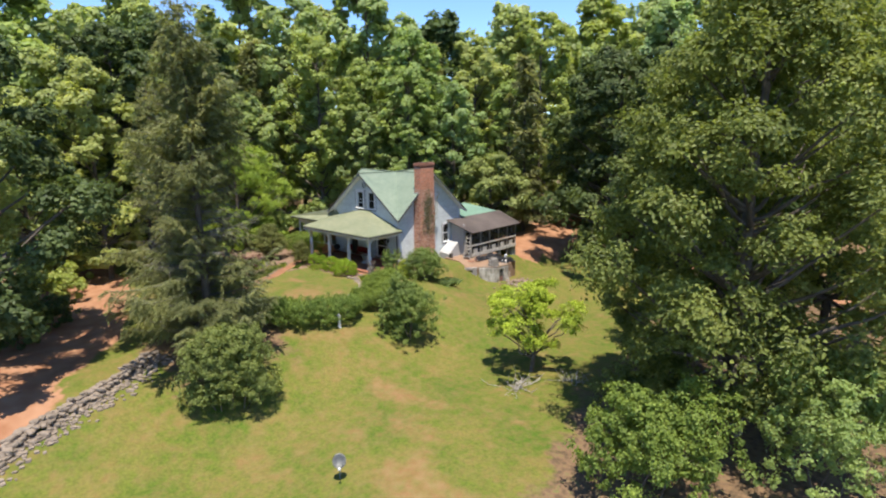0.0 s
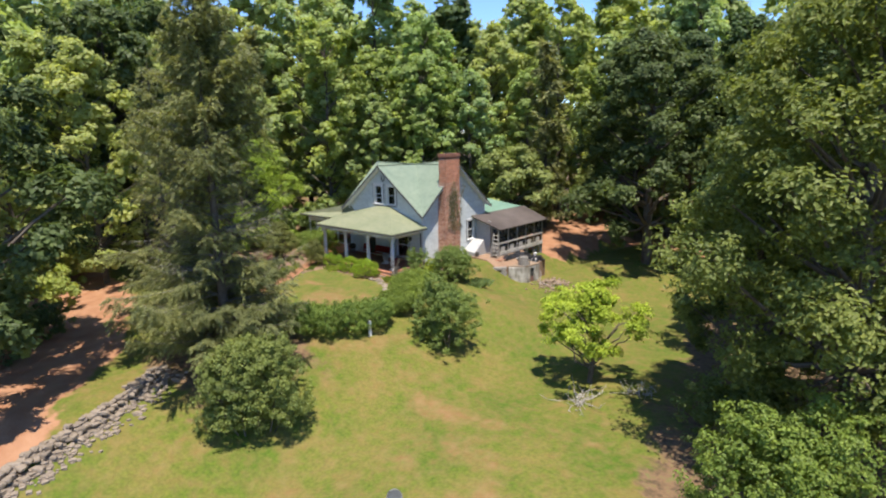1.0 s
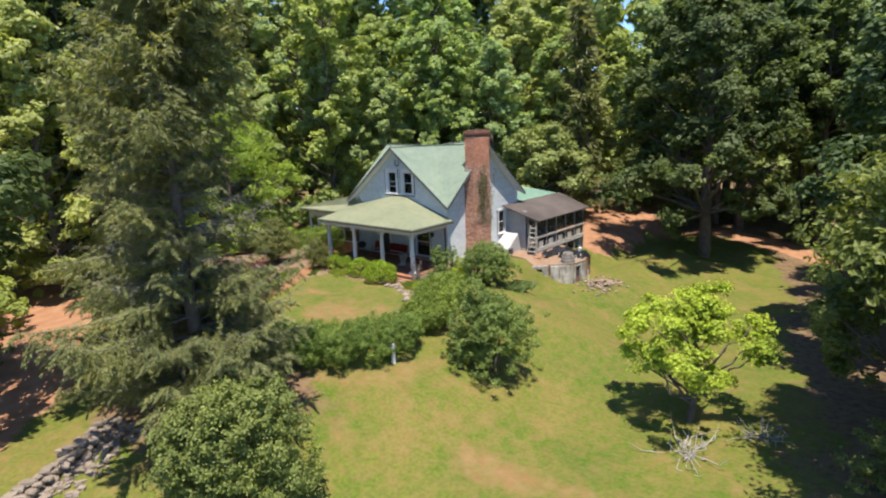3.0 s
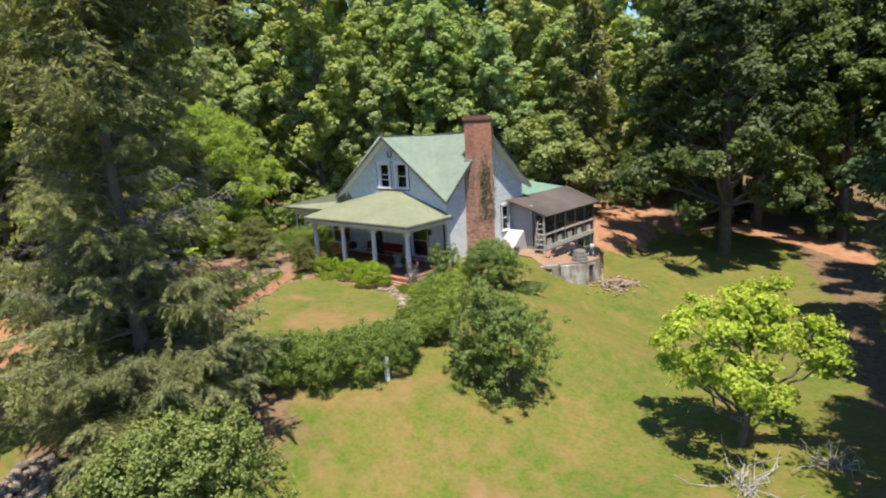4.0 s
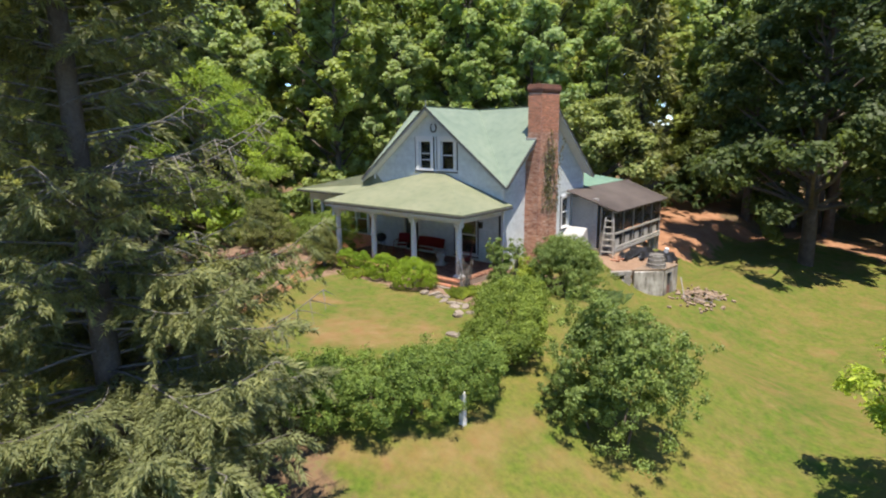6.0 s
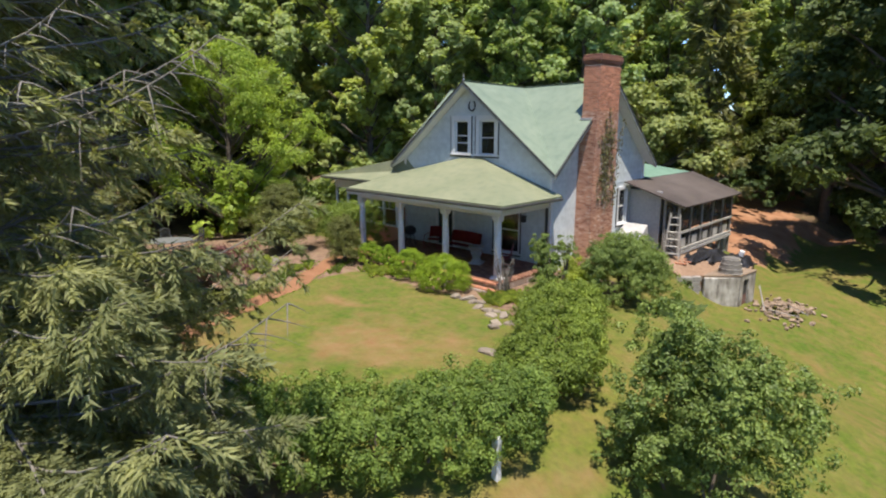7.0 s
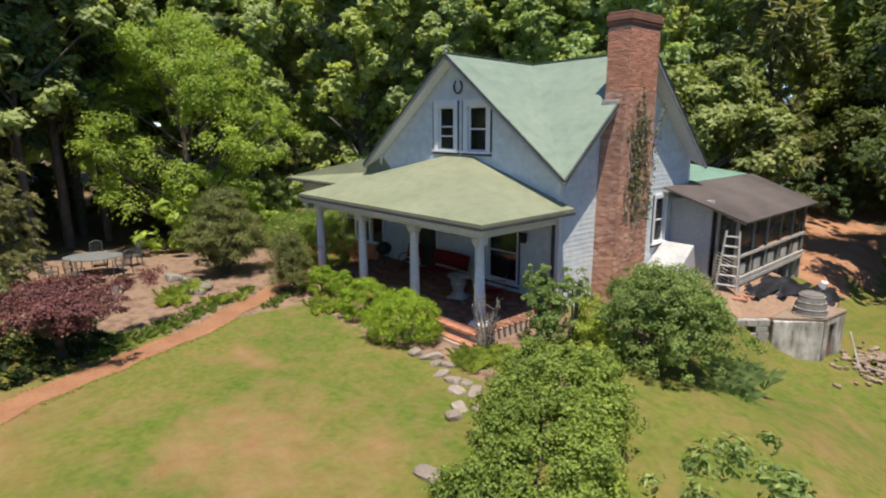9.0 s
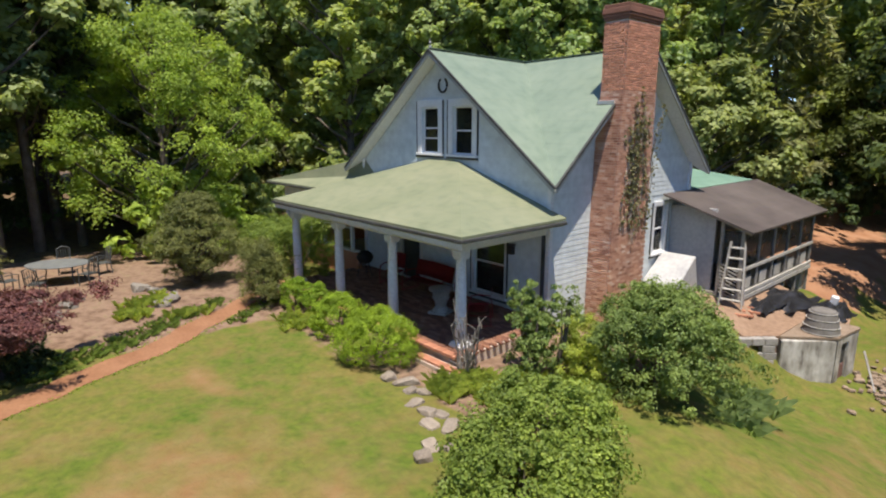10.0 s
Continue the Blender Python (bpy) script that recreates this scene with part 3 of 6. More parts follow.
def build_ground():
    def steps(lo, hi, fine):
        mid = np.arange(lo, hi + 1e-6, fine)
        grow = np.cumsum(fine * 1.22 ** np.arange(1, 36))
        grow = grow[grow < 900]
        return np.concatenate([lo - grow[::-1], mid, hi + grow])

    xs, ys = steps(-26, 44, 0.42), steps(-44, 34, 0.42)
    X, Y = np.meshgrid(xs, ys, indexing="ij")
    Z = land(X, Y)
    nx, ny = X.shape
    i, j = np.meshgrid(np.arange(nx - 1), np.arange(ny - 1), indexing="ij")
    f = np.stack([i * ny + j, (i + 1) * ny + j, (i + 1) * ny + j + 1, i * ny + j + 1], -1).reshape(-1, 4)
    me = fast_mesh("ground", np.stack([X, Y, Z], -1).reshape(-1, 3), f, True)
    wob = 0.5 * np.sin(X * 1.3 + Y * 0.7) + 0.4 * np.sin(X * 0.6 - Y * 1.9 + 1) + 0.25 * np.sin(3.1 * X + 2.3 * Y)
    drive = 1 - sstep(1.9, 3.6, near_line(X, Y, DRIVE) - 0.5 + 0.45 * wob)
    yard = 1 - sstep(1.9, 3.9, near_line(X, Y, YARD) + 0.6 * wob)
    yard = np.maximum(yard, 1 - sstep(0.9, 2.1, near_line(X, Y, LANE) + 0.4 * wob))
    pad = (1 - sstep(0.0, 0.7, np.maximum.reduce([6.3 - X, X - 8.4, 2.6 - Y, Y - 6.2]) + 0.2 * wob))
    bed = 1 - sstep(0.0, 1.0, np.hypot((X + 8.2) / 1.35, (Y + 10.6)) - 5.2 + 0.4 * wob)
    bed = np.maximum(bed, 1 - sstep(0.0, 0.8, np.maximum.reduce([-3.4 - X, X - 8.2, -7.7 - Y, Y + 3.0]) + 0.3 * wob))
    woods = np.clip(sstep(0, 5, 4.0 - (X * 0.52 - Y * 0.85 + 16.5) + wob) * sstep(-4.0, 2, Y) + sstep(12, 18, X + Y * 0.45 - 6) * sstep(20, 27, Y), 0, 1)
    woods = np.maximum(woods, sstep(0, 5, -13.5 - X + wob))
    woods = np.maximum(woods, sstep(25.5, 29.5, X + 0.25 * (Y + 12) + wob) * sstep(-26, -18, Y))
    woods = np.maximum(woods, 1 - sstep(1.5, 5.5, np.hypot(X - 8.5, Y + 20.5) + 0.8 * wob))
    dirt = np.maximum.reduce([drive, yard, pad])
    dry = np.zeros_like(X)
    for cx, cy, rx, ry, k in ((6.4, -12.7, 2.4, 1.3, 0.40), (7.6, -11.2, 1.2, 0.9, 0.42), (3.8, -16.6, 1.9, 1.3, 0.34), (2.5, -11.3, 0.9, 0.3, 0.5), (18.5, -15.5, 2.2, 0.9, 0.42), (20.5, -17.5, 1.8, 0.7, 0.4), (25, -20, 5, 1.3, 0.4), (1.5, -16.5, 2.6, 1.4, 0.36)):
        dry = np.maximum(dry, k * (1 - sstep(0.4, 1.25, np.hypot((X - cx) / rx, (Y - cy) / ry) + 0.55 * wob)))
    dry = np.maximum(dry, 0.3 * (1 - sstep(0.1, 0.7, near_line(X, Y, [(9.4, -18.8), (12.3, -15.4), (12.9, -12.8)]) + 0.2 * wob)))
    for key, val in (("dirt", dirt), ("bed", bed), ("woods", woods), ("dry", dry)):
        me.attributes.new(key, "FLOAT", "POINT").data.foreach_set("value", val.ravel().astype(np.float32))
    m, nt, bs = material("lawn_and_soil", 0.95)
    co = nt.nodes.new("ShaderNodeTexCoord").outputs["Object"]

    def attr(key):
        a = nt.nodes.new("ShaderNodeAttribute")
        a.attribute_name = key
        return a.outputs["Fac"]

    def edge(key, soft=0.18):
        """A mask roughened by noise, so that grass and soil meet raggedly."""
        s = node(nt, "ShaderNodeMath")
        s.operation = "MULTIPLY_ADD"
        nt.links.new(noise_fac(nt, 2.2, 6, co), s.inputs[0])
        s.inputs[1].default_value = 0.9
        nt.links.new(attr(key), s.inputs[2])
        return ramp(nt, s.outputs[0], [(0.95 - soft, (0, 0, 0)), (0.95 + soft, (1, 1, 1))])

    green = ramp(nt, noise_fac(nt, 0.32, 5, co), [(0.30, (0.060, 0.104, 0.008)), (0.53, (0.095, 0.119, 0.015)), (0.78, (0.142, 0.129, 0.029))])
    tuft = ramp(nt, noise_fac(nt, 7.0, 5, co), [(0.3, (0.72, 0.78, 0.7)), (0.7, (1.2, 1.16, 1.1))])
    green = mixed(nt, 1.0, green, tuft, "MULTIPLY")
    straw = ramp(nt, noise_fac(nt, 2.5, 6, co), [(0.3, (0.195, 0.106, 0.043)), (0.7, (0.212, 0.143, 0.060))])
    bare = ramp(nt, noise_fac(nt, 0.75, 7, co), [(0.53, (0, 0, 0)), (0.74, (0.6, 0.6, 0.6))])
    col = mixed(nt, bare, green, straw)
    col = mixed(nt, edge("dry", 0.62), col, straw)
    litter = ramp(nt, noise_fac(nt, 3.5, 7, co), [(0.3, (0.07, 0.05, 0.028)), (0.55, (0.16, 0.10, 0.055)), (0.75, (0.12, 0.13, 0.04))])
    col = mixed(nt, edge("woods", 0.3), col, litter)
    mulch = ramp(nt, noise_fac(nt, 4.0, 7, co), [(0.3, (0.115, 0.07, 0.043)), (0.58, (0.225, 0.148, 0.10)), (0.82, (0.14, 0.13, 0.055))])
    col = mixed(nt, edge("bed", 0.2), col, mulch)
    soil = ramp(nt, noise_fac(nt, 1.1, 7, co), [(0.3, (0.24, 0.112, 0.056)), (0.7, (0.32, 0.176, 0.10))])
    col = mixed(nt, edge("dirt", 0.2), col, soil)
    nt.links.new(col, bs.inputs["Base Color"])
    bump(nt, bs, noise_fac(nt, 9.0, 6, co), 0.7, 0.06)
    tagged(mesh_part("ground", me, m), "mown lawn with dry patches, red soil and leaf litter under trees", "ground", kind="structure")


build_ground()


# ---- the house ----
WX0, WX1, WY0, WY1 = -2.85, 5.45, -3.30, 4.20        # outer faces of the walls
RX0, RX1, RY0, RY1 = -3.47, 5.92, -3.75, 4.68        # edges of the roof
EAVE, RIDGE, MX, MY = 3.80, 7.43, 1.22, 0.47
house = thing("house", "white weatherboard farmhouse with four gables and a faded green roof", "house")


def gable_top(u, mid, half):
    return RIDGE - (RIDGE - EAVE) * abs(u - mid) / half - 0.20


def wall_panel(name, along, a, b, face, inner, base, top, holes, mat, parent, cuts=()):
    """An upright wall along 'x' or 'y' from a to b, with holes (a0, a1, z0, z1) right through it."""
    bm = bmesh.new()
    edges = sorted({a, b, *cuts, *(h[0] for h in holes), *(h[1] for h in holes)})
    for u0, u1 in zip(edges, edges[1:]):
        spans, z = [], base
        for h in sorted((h for h in holes if h[0] < u1 - 1e-6 and h[1] > u0 + 1e-6), key=lambda h: h[2]):
            spans.append((z, z, h[2], h[2]))
            z = h[3]
        spans.append((z, z, top(u0), top(u1)))
        for z0, z0b, z1, z1b in spans:
            if along == "x":
                hull8(bm, [(u0, face, z0), (u1, face, z0b), (u1, inner, z0b), (u0, inner, z0), (u0, face, z1), (u1, face, z1b), (u1, inner, z1b), (u0, inner, z1)])
            else:
                hull8(bm, [(face, u0, z0), (face, u1, z0b), (inner, u1, z0b), (inner, u0, z0), (face, u0, z1), (face, u1, z1b), (inner, u1, z1b), (inner, u0, z1)])
    bmesh.ops.remove_doubles(bm, verts=bm.verts, dist=0.0005)
    return part(name, bm, mat, parent)


FRONT_HOLES = [(-0.72, 0.22, 0.2, 2.3), (2.70, 3.95, 0.45, 2.30), (0.36, 1.14, 4.42, 5.80), (1.78, 2.60, 4.42, 5.80)]
RIGHT_HOLES = [(2.05, 2.80, 1.20, 2.75)]
LEFT_HOLES = [(-2.2, -1.2, 0.3, 2.3)]
wall_panel("front_wall", "x", WX0, WX1, WY0, WY0 + 0.16, -0.3, lambda u: gable_top(u, MX, 4.69), FRONT_HOLES, SIDING, house, (MX,))
wall_panel("side_wall", "y", WY0 + 0.16, WY1 - 0.16, WX1, WX1 - 0.16, -0.3, lambda u: gable_top(u, MY, 4.21), RIGHT_HOLES, SIDING, house, (MY,))
wall_panel("side_wall", "y", WY0 + 0.16, WY1 - 0.16, WX0, WX0 + 0.16, -0.3, lambda u: gable_top(u, MY, 4.21), LEFT_HOLES, SIDING, house, (MY,))
wall_panel("back_wall", "x", WX0, WX1, WY1, WY1 - 0.16, -0.3, lambda u: gable_top(u, MX, 4.69), [], SIDING, house, (MX,))
box_part("room_floor", INTERIOR, house, WX0 + 0.17, WX1 - 0.17, WY0 + 0.17, WY1 - 0.17, 0.05, 0.2, 0)
box_part("upper_floor", INTERIOR, house, WX0 + 0.17, WX1 - 0.17, WY0 + 0.17, WY1 - 0.17, 3.1, 3.3, 0)


def siding_boards(along, a, b, face, sign, base, top, holes, parent, pitch=0.145):
    """Lapped boards, each its own piece, clipped by the gable slopes and the openings."""
    z = base
    while z < RIDGE - 0.6:
        z1 = z + pitch
        lo, hi = a, b
        while lo < hi and top(lo) < z1:
            lo += 0.03
        while hi > lo and top(hi) < z1:
            hi -= 0.03
        spans = [(lo, hi)] if hi - lo > 0.15 else []
        for h in holes:
            if h[2] - 0.10 < z1 and h[3] + 0.2 > z:
                nxt = []
                for s in spans:
                    if h[0] - 0.20 > s[0]:
                        nxt.append((s[0], min(s[1], h[0] - 0.20)))
                    if h[1] + 0.20 < s[1]:
                        nxt.append((max(s[0], h[1] + 0.20), s[1]))
                spans = [s for s in nxt if s[1] - s[0] > 0.05]
        for s0, s1 in spans:
            bm = bmesh.new()
            o, t = face + sign * 0.003, sign * 0.008
            if along == "x":
                hull8(bm, [(s0, o + t, z), (s1, o + t, z), (s1, o, z), (s0, o, z), (s0, o + 0.25 * t, z1 + 0.01), (s1, o + 0.25 * t, z1 + 0.01), (s1, o, z1 + 0.01), (s0, o, z1 + 0.01)])
            else:
                hull8(bm, [(o + t, s0, z), (o + t, s1, z), (o, s1, z), (o, s0, z), (o + 0.25 * t, s0, z1 + 0.01), (o + 0.25 * t, s1, z1 + 0.01), (o, s1, z1 + 0.01), (o, s0, z1 + 0.01)])
            part("siding_board", bm, SIDING, parent)
        z = z1


siding_boards("x", WX0, WX1, WY0, -1, -0.1, lambda u: gable_top(u, MX, 4.69), FRONT_HOLES, house)
siding_boards("y", WY0, WY1, WX1, 1, -0.1, lambda u: gable_top(u, MY, 4.21), RIGHT_HOLES, house)
for x, y in ((WX1 + 0.012, WY0 - 0.012), (WX0 - 0.012, WY0 - 0.012), (WX1 + 0.012, WY1 + 0.012)):
    box_part("corner_board", WHITE_PAINT, house, x - 0.06, x + 0.06, y - 0.06, y + 0.06, -0.15, EAVE + 0.3, 0.006)


def roof_shell(name, drop, thick, mat, inset, parent, sag=0.10):
    """The four-gabled roof: valleys run from the middle to the corners."""
    x0, x1, y0, y1 = RX0 + inset, RX1 - inset, RY0 + inset, RY1 - inset
    rim = [(x0, y0, EAVE), (MX, y0, RIDGE), (x1, y0, EAVE), (x1, MY, RIDGE), (x1, y1, EAVE), (MX, y1, RIDGE), (x0, y1, EAVE), (x0, MY, RIDGE)]
    bm = bmesh.new()
    rows = []
    for dz in (drop, drop + thick):
        rows.append(([bm.verts.new((x, y, z - dz)) for x, y, z in rim], bm.verts.new((MX, MY, RIDGE - sag - dz))))
    for i in range(8):
        j = (i + 1) % 8
        bm.faces.new((rows[0][0][i], rows[0][0][j], rows[0][1]))
        bm.faces.new((rows[1][0][j], rows[1][0][i], rows[1][1]))
        bm.faces.new((rows[0][0][j], rows[0][0][i], rows[1][0][i], rows[1][0][j]))
    return part(name, bm, mat, parent)


roof_shell("roof", 0.0, 0.05, ROOF_GREEN, 0.0, house)
roof_shell("soffit", 0.06, 0.09, WHITE_PAINT, 0.04, house)


def rake_boards(p, q, out):
    """White barge board with a dark drip edge above it, along one sloping edge."""
    o = Vector(out)
    bm = bmesh.new()
    beam(bm, Vector(p) - Vector((0, 0, 0.125)), Vector(q) - Vector((0, 0, 0.125)), 0.045, 0.10)
    part("barge_board", bm, BARGE_PAINT, house)
    bm = bmesh.new()
    beam(bm, Vector(p) + o * 0.012 - Vector((0, 0, 0.035)), Vector(q) + o * 0.012 - Vector((0, 0, 0.042)), 0.065, 0.06)
    part("drip_edge", bm, DARK_TRIM, house)


for end in (RX0, RX1):
    rake_boards((end, RY0, EAVE), (MX, RY0, RIDGE), (0, -1, 0))
for end in (RY0, RY1):
    rake_boards((RX1, end, EAVE), (RX1, MY, RIDGE), (1, 0, 0))
    rake_boards((RX0, end, EAVE), (RX0, MY, RIDGE), (-1, 0, 0))


def ridge_cap(p, q):
    bm = bmesh.new()
    beam(bm, p, q, 0.16, 0.014)
    part("ridge_cap", bm, ROOF_GREEN, house)


for p in ((MX, RY0, RIDGE), (RX1, MY, RIDGE), (MX, RY1, RIDGE), (RX0, MY, RIDGE)):
    ridge_cap((p[0], p[1], p[2] + 0.01), (MX, MY, RIDGE - 0.09))
bm = lathe([(0.05, 0.0), (0.045, 0.05), (0.02, 0.1), (0.045, 0.16), (0.02, 0.2), (0.008, 0.3)], 8)
fin = part("finial", bm, GREY_METAL, house, "small weathered metal finial on the gable peak")
fin.location = (MX, RY0 + 0.05, RIDGE)


def sash_window(along, a0, a1, z0, z1, face, sign, parent, bars=(0.5,), casing=0.11):
    """Casing, sill, two sashes and panes in a hole of a wall; sign is the way out."""
    def bx(name, mat, u0, u1, d0, d1, w0, w1, bevel=0.005, label="", par=None):
        d0, d1 = sorted((face + sign * d0, face + sign * d1))
        if along == "x":
            return box_part(name, mat, par or parent, u0, u1, d0, d1, w0, w1, bevel, label)
        return box_part(name, mat, par or parent, d0, d1, u0, u1, w0, w1, bevel, label)

    win = bx("window", WHITE_PAINT, a0 - casing, a1 + casing, 0.0, 0.05, z1, z1 + casing + 0.03, label="white-framed double-hung sash window")
    bx("casing", WHITE_PAINT, a0 - casing, a0, 0.0, 0.045, z0, z1 - 0.002, par=win)
    bx("casing", WHITE_PAINT, a1, a1 + casing, 0.0, 0.045, z0, z1 - 0.002, par=win)
    bx("window_sill", WHITE_PAINT, a0 - casing - 0.03, a1 + casing + 0.03, -0.02, 0.09, z0 - 0.07, z0 - 0.003, par=win)
    for u in (a0 - casing - 0.058, a1 + casing + 0.003):
        bx("drip_strip", DARK_TRIM, u, u + 0.055, 0.004, 0.035, z0, z1 + casing, par=win)
    bx("drip_strip", DARK_TRIM, a0 - casing - 0.058, a1 + casing + 0.058, 0.0, 0.075, z0 - 0.135, z0 - 0.073, par=win)
    for u0, u1 in ((a0 + 0.002, a0 + 0.055), (a1 - 0.055, a1 - 0.002)):
        bx("stile", WHITE_PAINT, u0, u1, -0.10, -0.05, z0 + 0.002, z1 - 0.002, par=win)
    for k in (0.0, 1.0, *bars):
        zc = z0 + 0.025 + k * (z1 - z0 - 0.05)
        bx("rail", WHITE_PAINT, a0 + 0.056, a1 - 0.056, -0.098, -0.052, zc - 0.022, zc + 0.022, par=win)
    pane = bx("pane", GLASS, a0 + 0.03, a1 - 0.03, -0.08, -0.074, z0 + 0.03, z1 - 0.03, 0, par=win)
    pane.visible_shadow = False
    # sheet added behind the glass to give the panes a brown-grey tone
    bx("window_screen", SCREEN, a0 + 0.004, a1 - 0.004, -0.108, -0.105, z0 + 0.01, z1 - 0.01, 0, "thin grey sheet added to tone the panes", win)


sash_window("x", 0.36, 1.14, 4.42, 5.80, WY0, -1, house, (0.32, 0.55), 0.19)
sash_window("x", 1.78, 2.60, 4.42, 5.80, WY0, -1, house, (0.5,), 0.19)
sash_window("x", 2.70, 3.95, 0.45, 2.30, WY0, -1, house, (0.5,), 0.06)
sash_window("y", 2.05, 2.80, 1.20, 2.75, WX1, 1, house, (0.5,))

# front door and its frame, a lantern beside it
door = box_part("door", DARK_TRIM, house, -0.72, 0.22, WY0 + 0.04, WY0 + 0.09, 0.22, 2.28, 0.006, "dark front door under the porch")
for x0, x1, z0, z1 in ((-0.6, 0.1, 0.35, 1.0), (-0.6, 0.1, 1.15, 2.15)):
    box_part("door_panel", DARK_TRIM, door, x0, x1, WY0 + 0.02, WY0 + 0.039, z0, z1, 0.01)
box_part("door_frame", WHITE_PAINT, house, -0.84, -0.72, WY0 - 0.04, WY0, 0.2, 2.42, 0.005)
box_part("door_frame", WHITE_PAINT, house, 0.22, 0.34, WY0 - 0.04, WY0, 0.2, 2.42, 0.005)
box_part("door_head", WHITE_PAINT, house, -0.72, 0.22, WY0 - 0.04, WY0, 2.30, 2.42, 0.005)
lamp = box_part("wall_lantern", BLACK_METAL, house, 4.18, 4.34, WY0 - 0.18, WY0 - 0.03, 1.80, 2.05, 0.02, "dark metal wall lantern on the porch")
box_part("lantern_cap", BLACK_METAL, lamp, 4.15, 4.37, WY0 - 0.21, WY0 - 0.025, 2.052, 2.09, 0.01)
# horseshoe on the gable
hs = [(0.18 * math.sin(a), 0, -0.18 * math.cos(a) * 1.15, 0.032) for a in np.linspace(-2.5, 2.5, 18)]
hv, hf = tubes([hs], 8)
shoe = mesh_part("horseshoe", fast_mesh("horseshoe", hv, hf, True), BLACK_METAL, house, "dark iron ring hung under the gable peak")
shoe.location = (1.40, WY0 - 0.075, 6.42)
box_part("downspout", DARK_TRIM, house, WX1 - 0.16, WX1 - 0.08, WY0 - 0.12, WY0 - 0.045, 0.2, 2.75, 0.01)


# ---- porch ----
PX0, PX1, PY0 = -2.72, 5.97, -6.93
PE, PT = 2.98, 4.24
bm = bmesh.new()
top, low = [], []
for dz, store in ((0.0, top), (0.06, low)):
    for x, y, z in ((PX0, PY0, PE), (PX1, PY0, PE), (PX1, WY0 - 0.02, PE + 0.02), (2.05, WY0 - 0.02, PT), (0.75, WY0 - 0.02, PT), (PX0, WY0 - 0.02, PE + 0.55)):
        store.append(bm.verts.new((x, y, z - dz)))
for s in (top, low):
    bm.faces.new((s[0], s[1], s[3], s[4]))
    bm.faces.new((s[1], s[2], s[3]))
    bm.faces.new((s[5], s[0], s[4]))
for i in range(6):
    j = (i + 1) % 6
    bm.faces.new((top[i], top[j], low[j], low[i]))
part("porch_roof", bm, ROOF_PORCH, house, "faded green hipped porch roof")
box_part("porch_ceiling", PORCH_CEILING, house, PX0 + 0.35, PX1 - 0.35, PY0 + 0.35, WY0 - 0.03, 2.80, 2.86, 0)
box_part("gutter_edge", DARK_TRIM, house, PX0 - 0.05, PX1 + 0.05, PY0 - 0.05, PY0 + 0.03, PE - 0.145, PE - 0.062, 0.012)
box_part("gutter_edge", DARK_TRIM, house, PX1 - 0.03, PX1 + 0.05, PY0 + 0.031, WY0 - 0.03, PE - 0.145, PE - 0.062, 0.012)
box_part("fascia", WHITE_PAINT, house, PX0 + 0.02, PX1 - 0.02, PY0 + 0.02, PY0 + 0.05, PE - 0.27, PE - 0.147, 0.004)
box_part("porch_beam", WHITE_PAINT, house, -2.68, 5.48, -6.42, -6.18, 2.50, 2.79, 0.01)
box_part("porch_beam", WHITE_PAINT, house, 5.18, 5.42, -6.17, WY0 - 0.03, 2.50, 2.79, 0.01)
box_part("porch_beam", WHITE_PAINT, house, -2.62, -2.38, -6.17, WY0 - 0.03, 2.50, 2.79, 0.01)
box_part("porch_eave_board", WHITE_PAINT, house, PX0 + 0.06, PX1 - 0.06, PY0 + 0.06, -6.43, 2.79, 2.83, 0)
box_part("porch_eave_board", WHITE_PAINT, house, 5.49, PX1 - 0.06, -6.42, WY0 - 0.03, 2.79, 2.83, 0)


def porch_column(x, y):
    col = part("porch_column", lathe([(0.14, 0.12), (0.138, 0.6), (0.132, 1.2), (0.118, 2.10)], 12), WHITE_PAINT, house, "white painted tapered porch column")
    col.location = (x, y, 0.2)
    for nm, w, z0, z1 in (("column_base", 0.20, 0.0, 0.07), ("column_base", 0.175, 0.072, 0.118), ("capital", 0.135, 2.102, 2.16), ("capital", 0.155, 2.162, 2.30)):
        box_part(nm, WHITE_PAINT, col, -w, w, -w, w, z0, z1, 0.012)


for x in (-2.5, 0.1, 2.7, 5.3):
    porch_column(x, -6.3)

# porch floor: a slab with bricks laid on it, and the step in front
porch_floor = tagged(box_part("porch_floor", MORTAR, None, -2.95, 5.72, -6.72, WY0 - 0.03, -0.35, 0.165, 0.02), "worn red brick floor of the porch", "floor", kind="structure")
step = tagged(box_part("porch_step", MORTAR, None, 4.7, 6.1, -7.2, -6.86, -0.35, 0.0, 0.02), "low red brick step before the porch", "step", kind="structure")

# ---- glazed wing beside the porch ----
wing = thing("sun_room", "glazed white side room with a brick half wall and green hipped roof", "side room")
VX0, VX1, VY0, VY1 = -7.9, WX0 - 0.04, -3.95, 1.5
bm = bmesh.new()
rim = [(-8.45, -4.45, 3.02), (-2.2, -4.45, 3.02), (-2.2, -3.31, 3.55), (-2.87, -3.31, 4.12), (-2.87, 1.6, 4.12), (-2.87, 2.0, 3.02), (-8.45, 2.0, 3.02)]
rows = [[bm.verts.new((x, y, z - dz)) for x, y, z in rim] for dz in (0, 0.06)]
for s in rows:
    bm.faces.new((s[0], s[1], s[2], s[3]))
    bm.faces.new((s[0], s[3], s[4], s[6]))
    bm.faces.new((s[4], s[5], s[6]))
for i in range(7):
    j = (i + 1) % 7
    bm.faces.new((rows[0][i], rows[0][j], rows[1][j], rows[1][i]))
part("wing_roof", bm, ROOF_PORCH, wing)
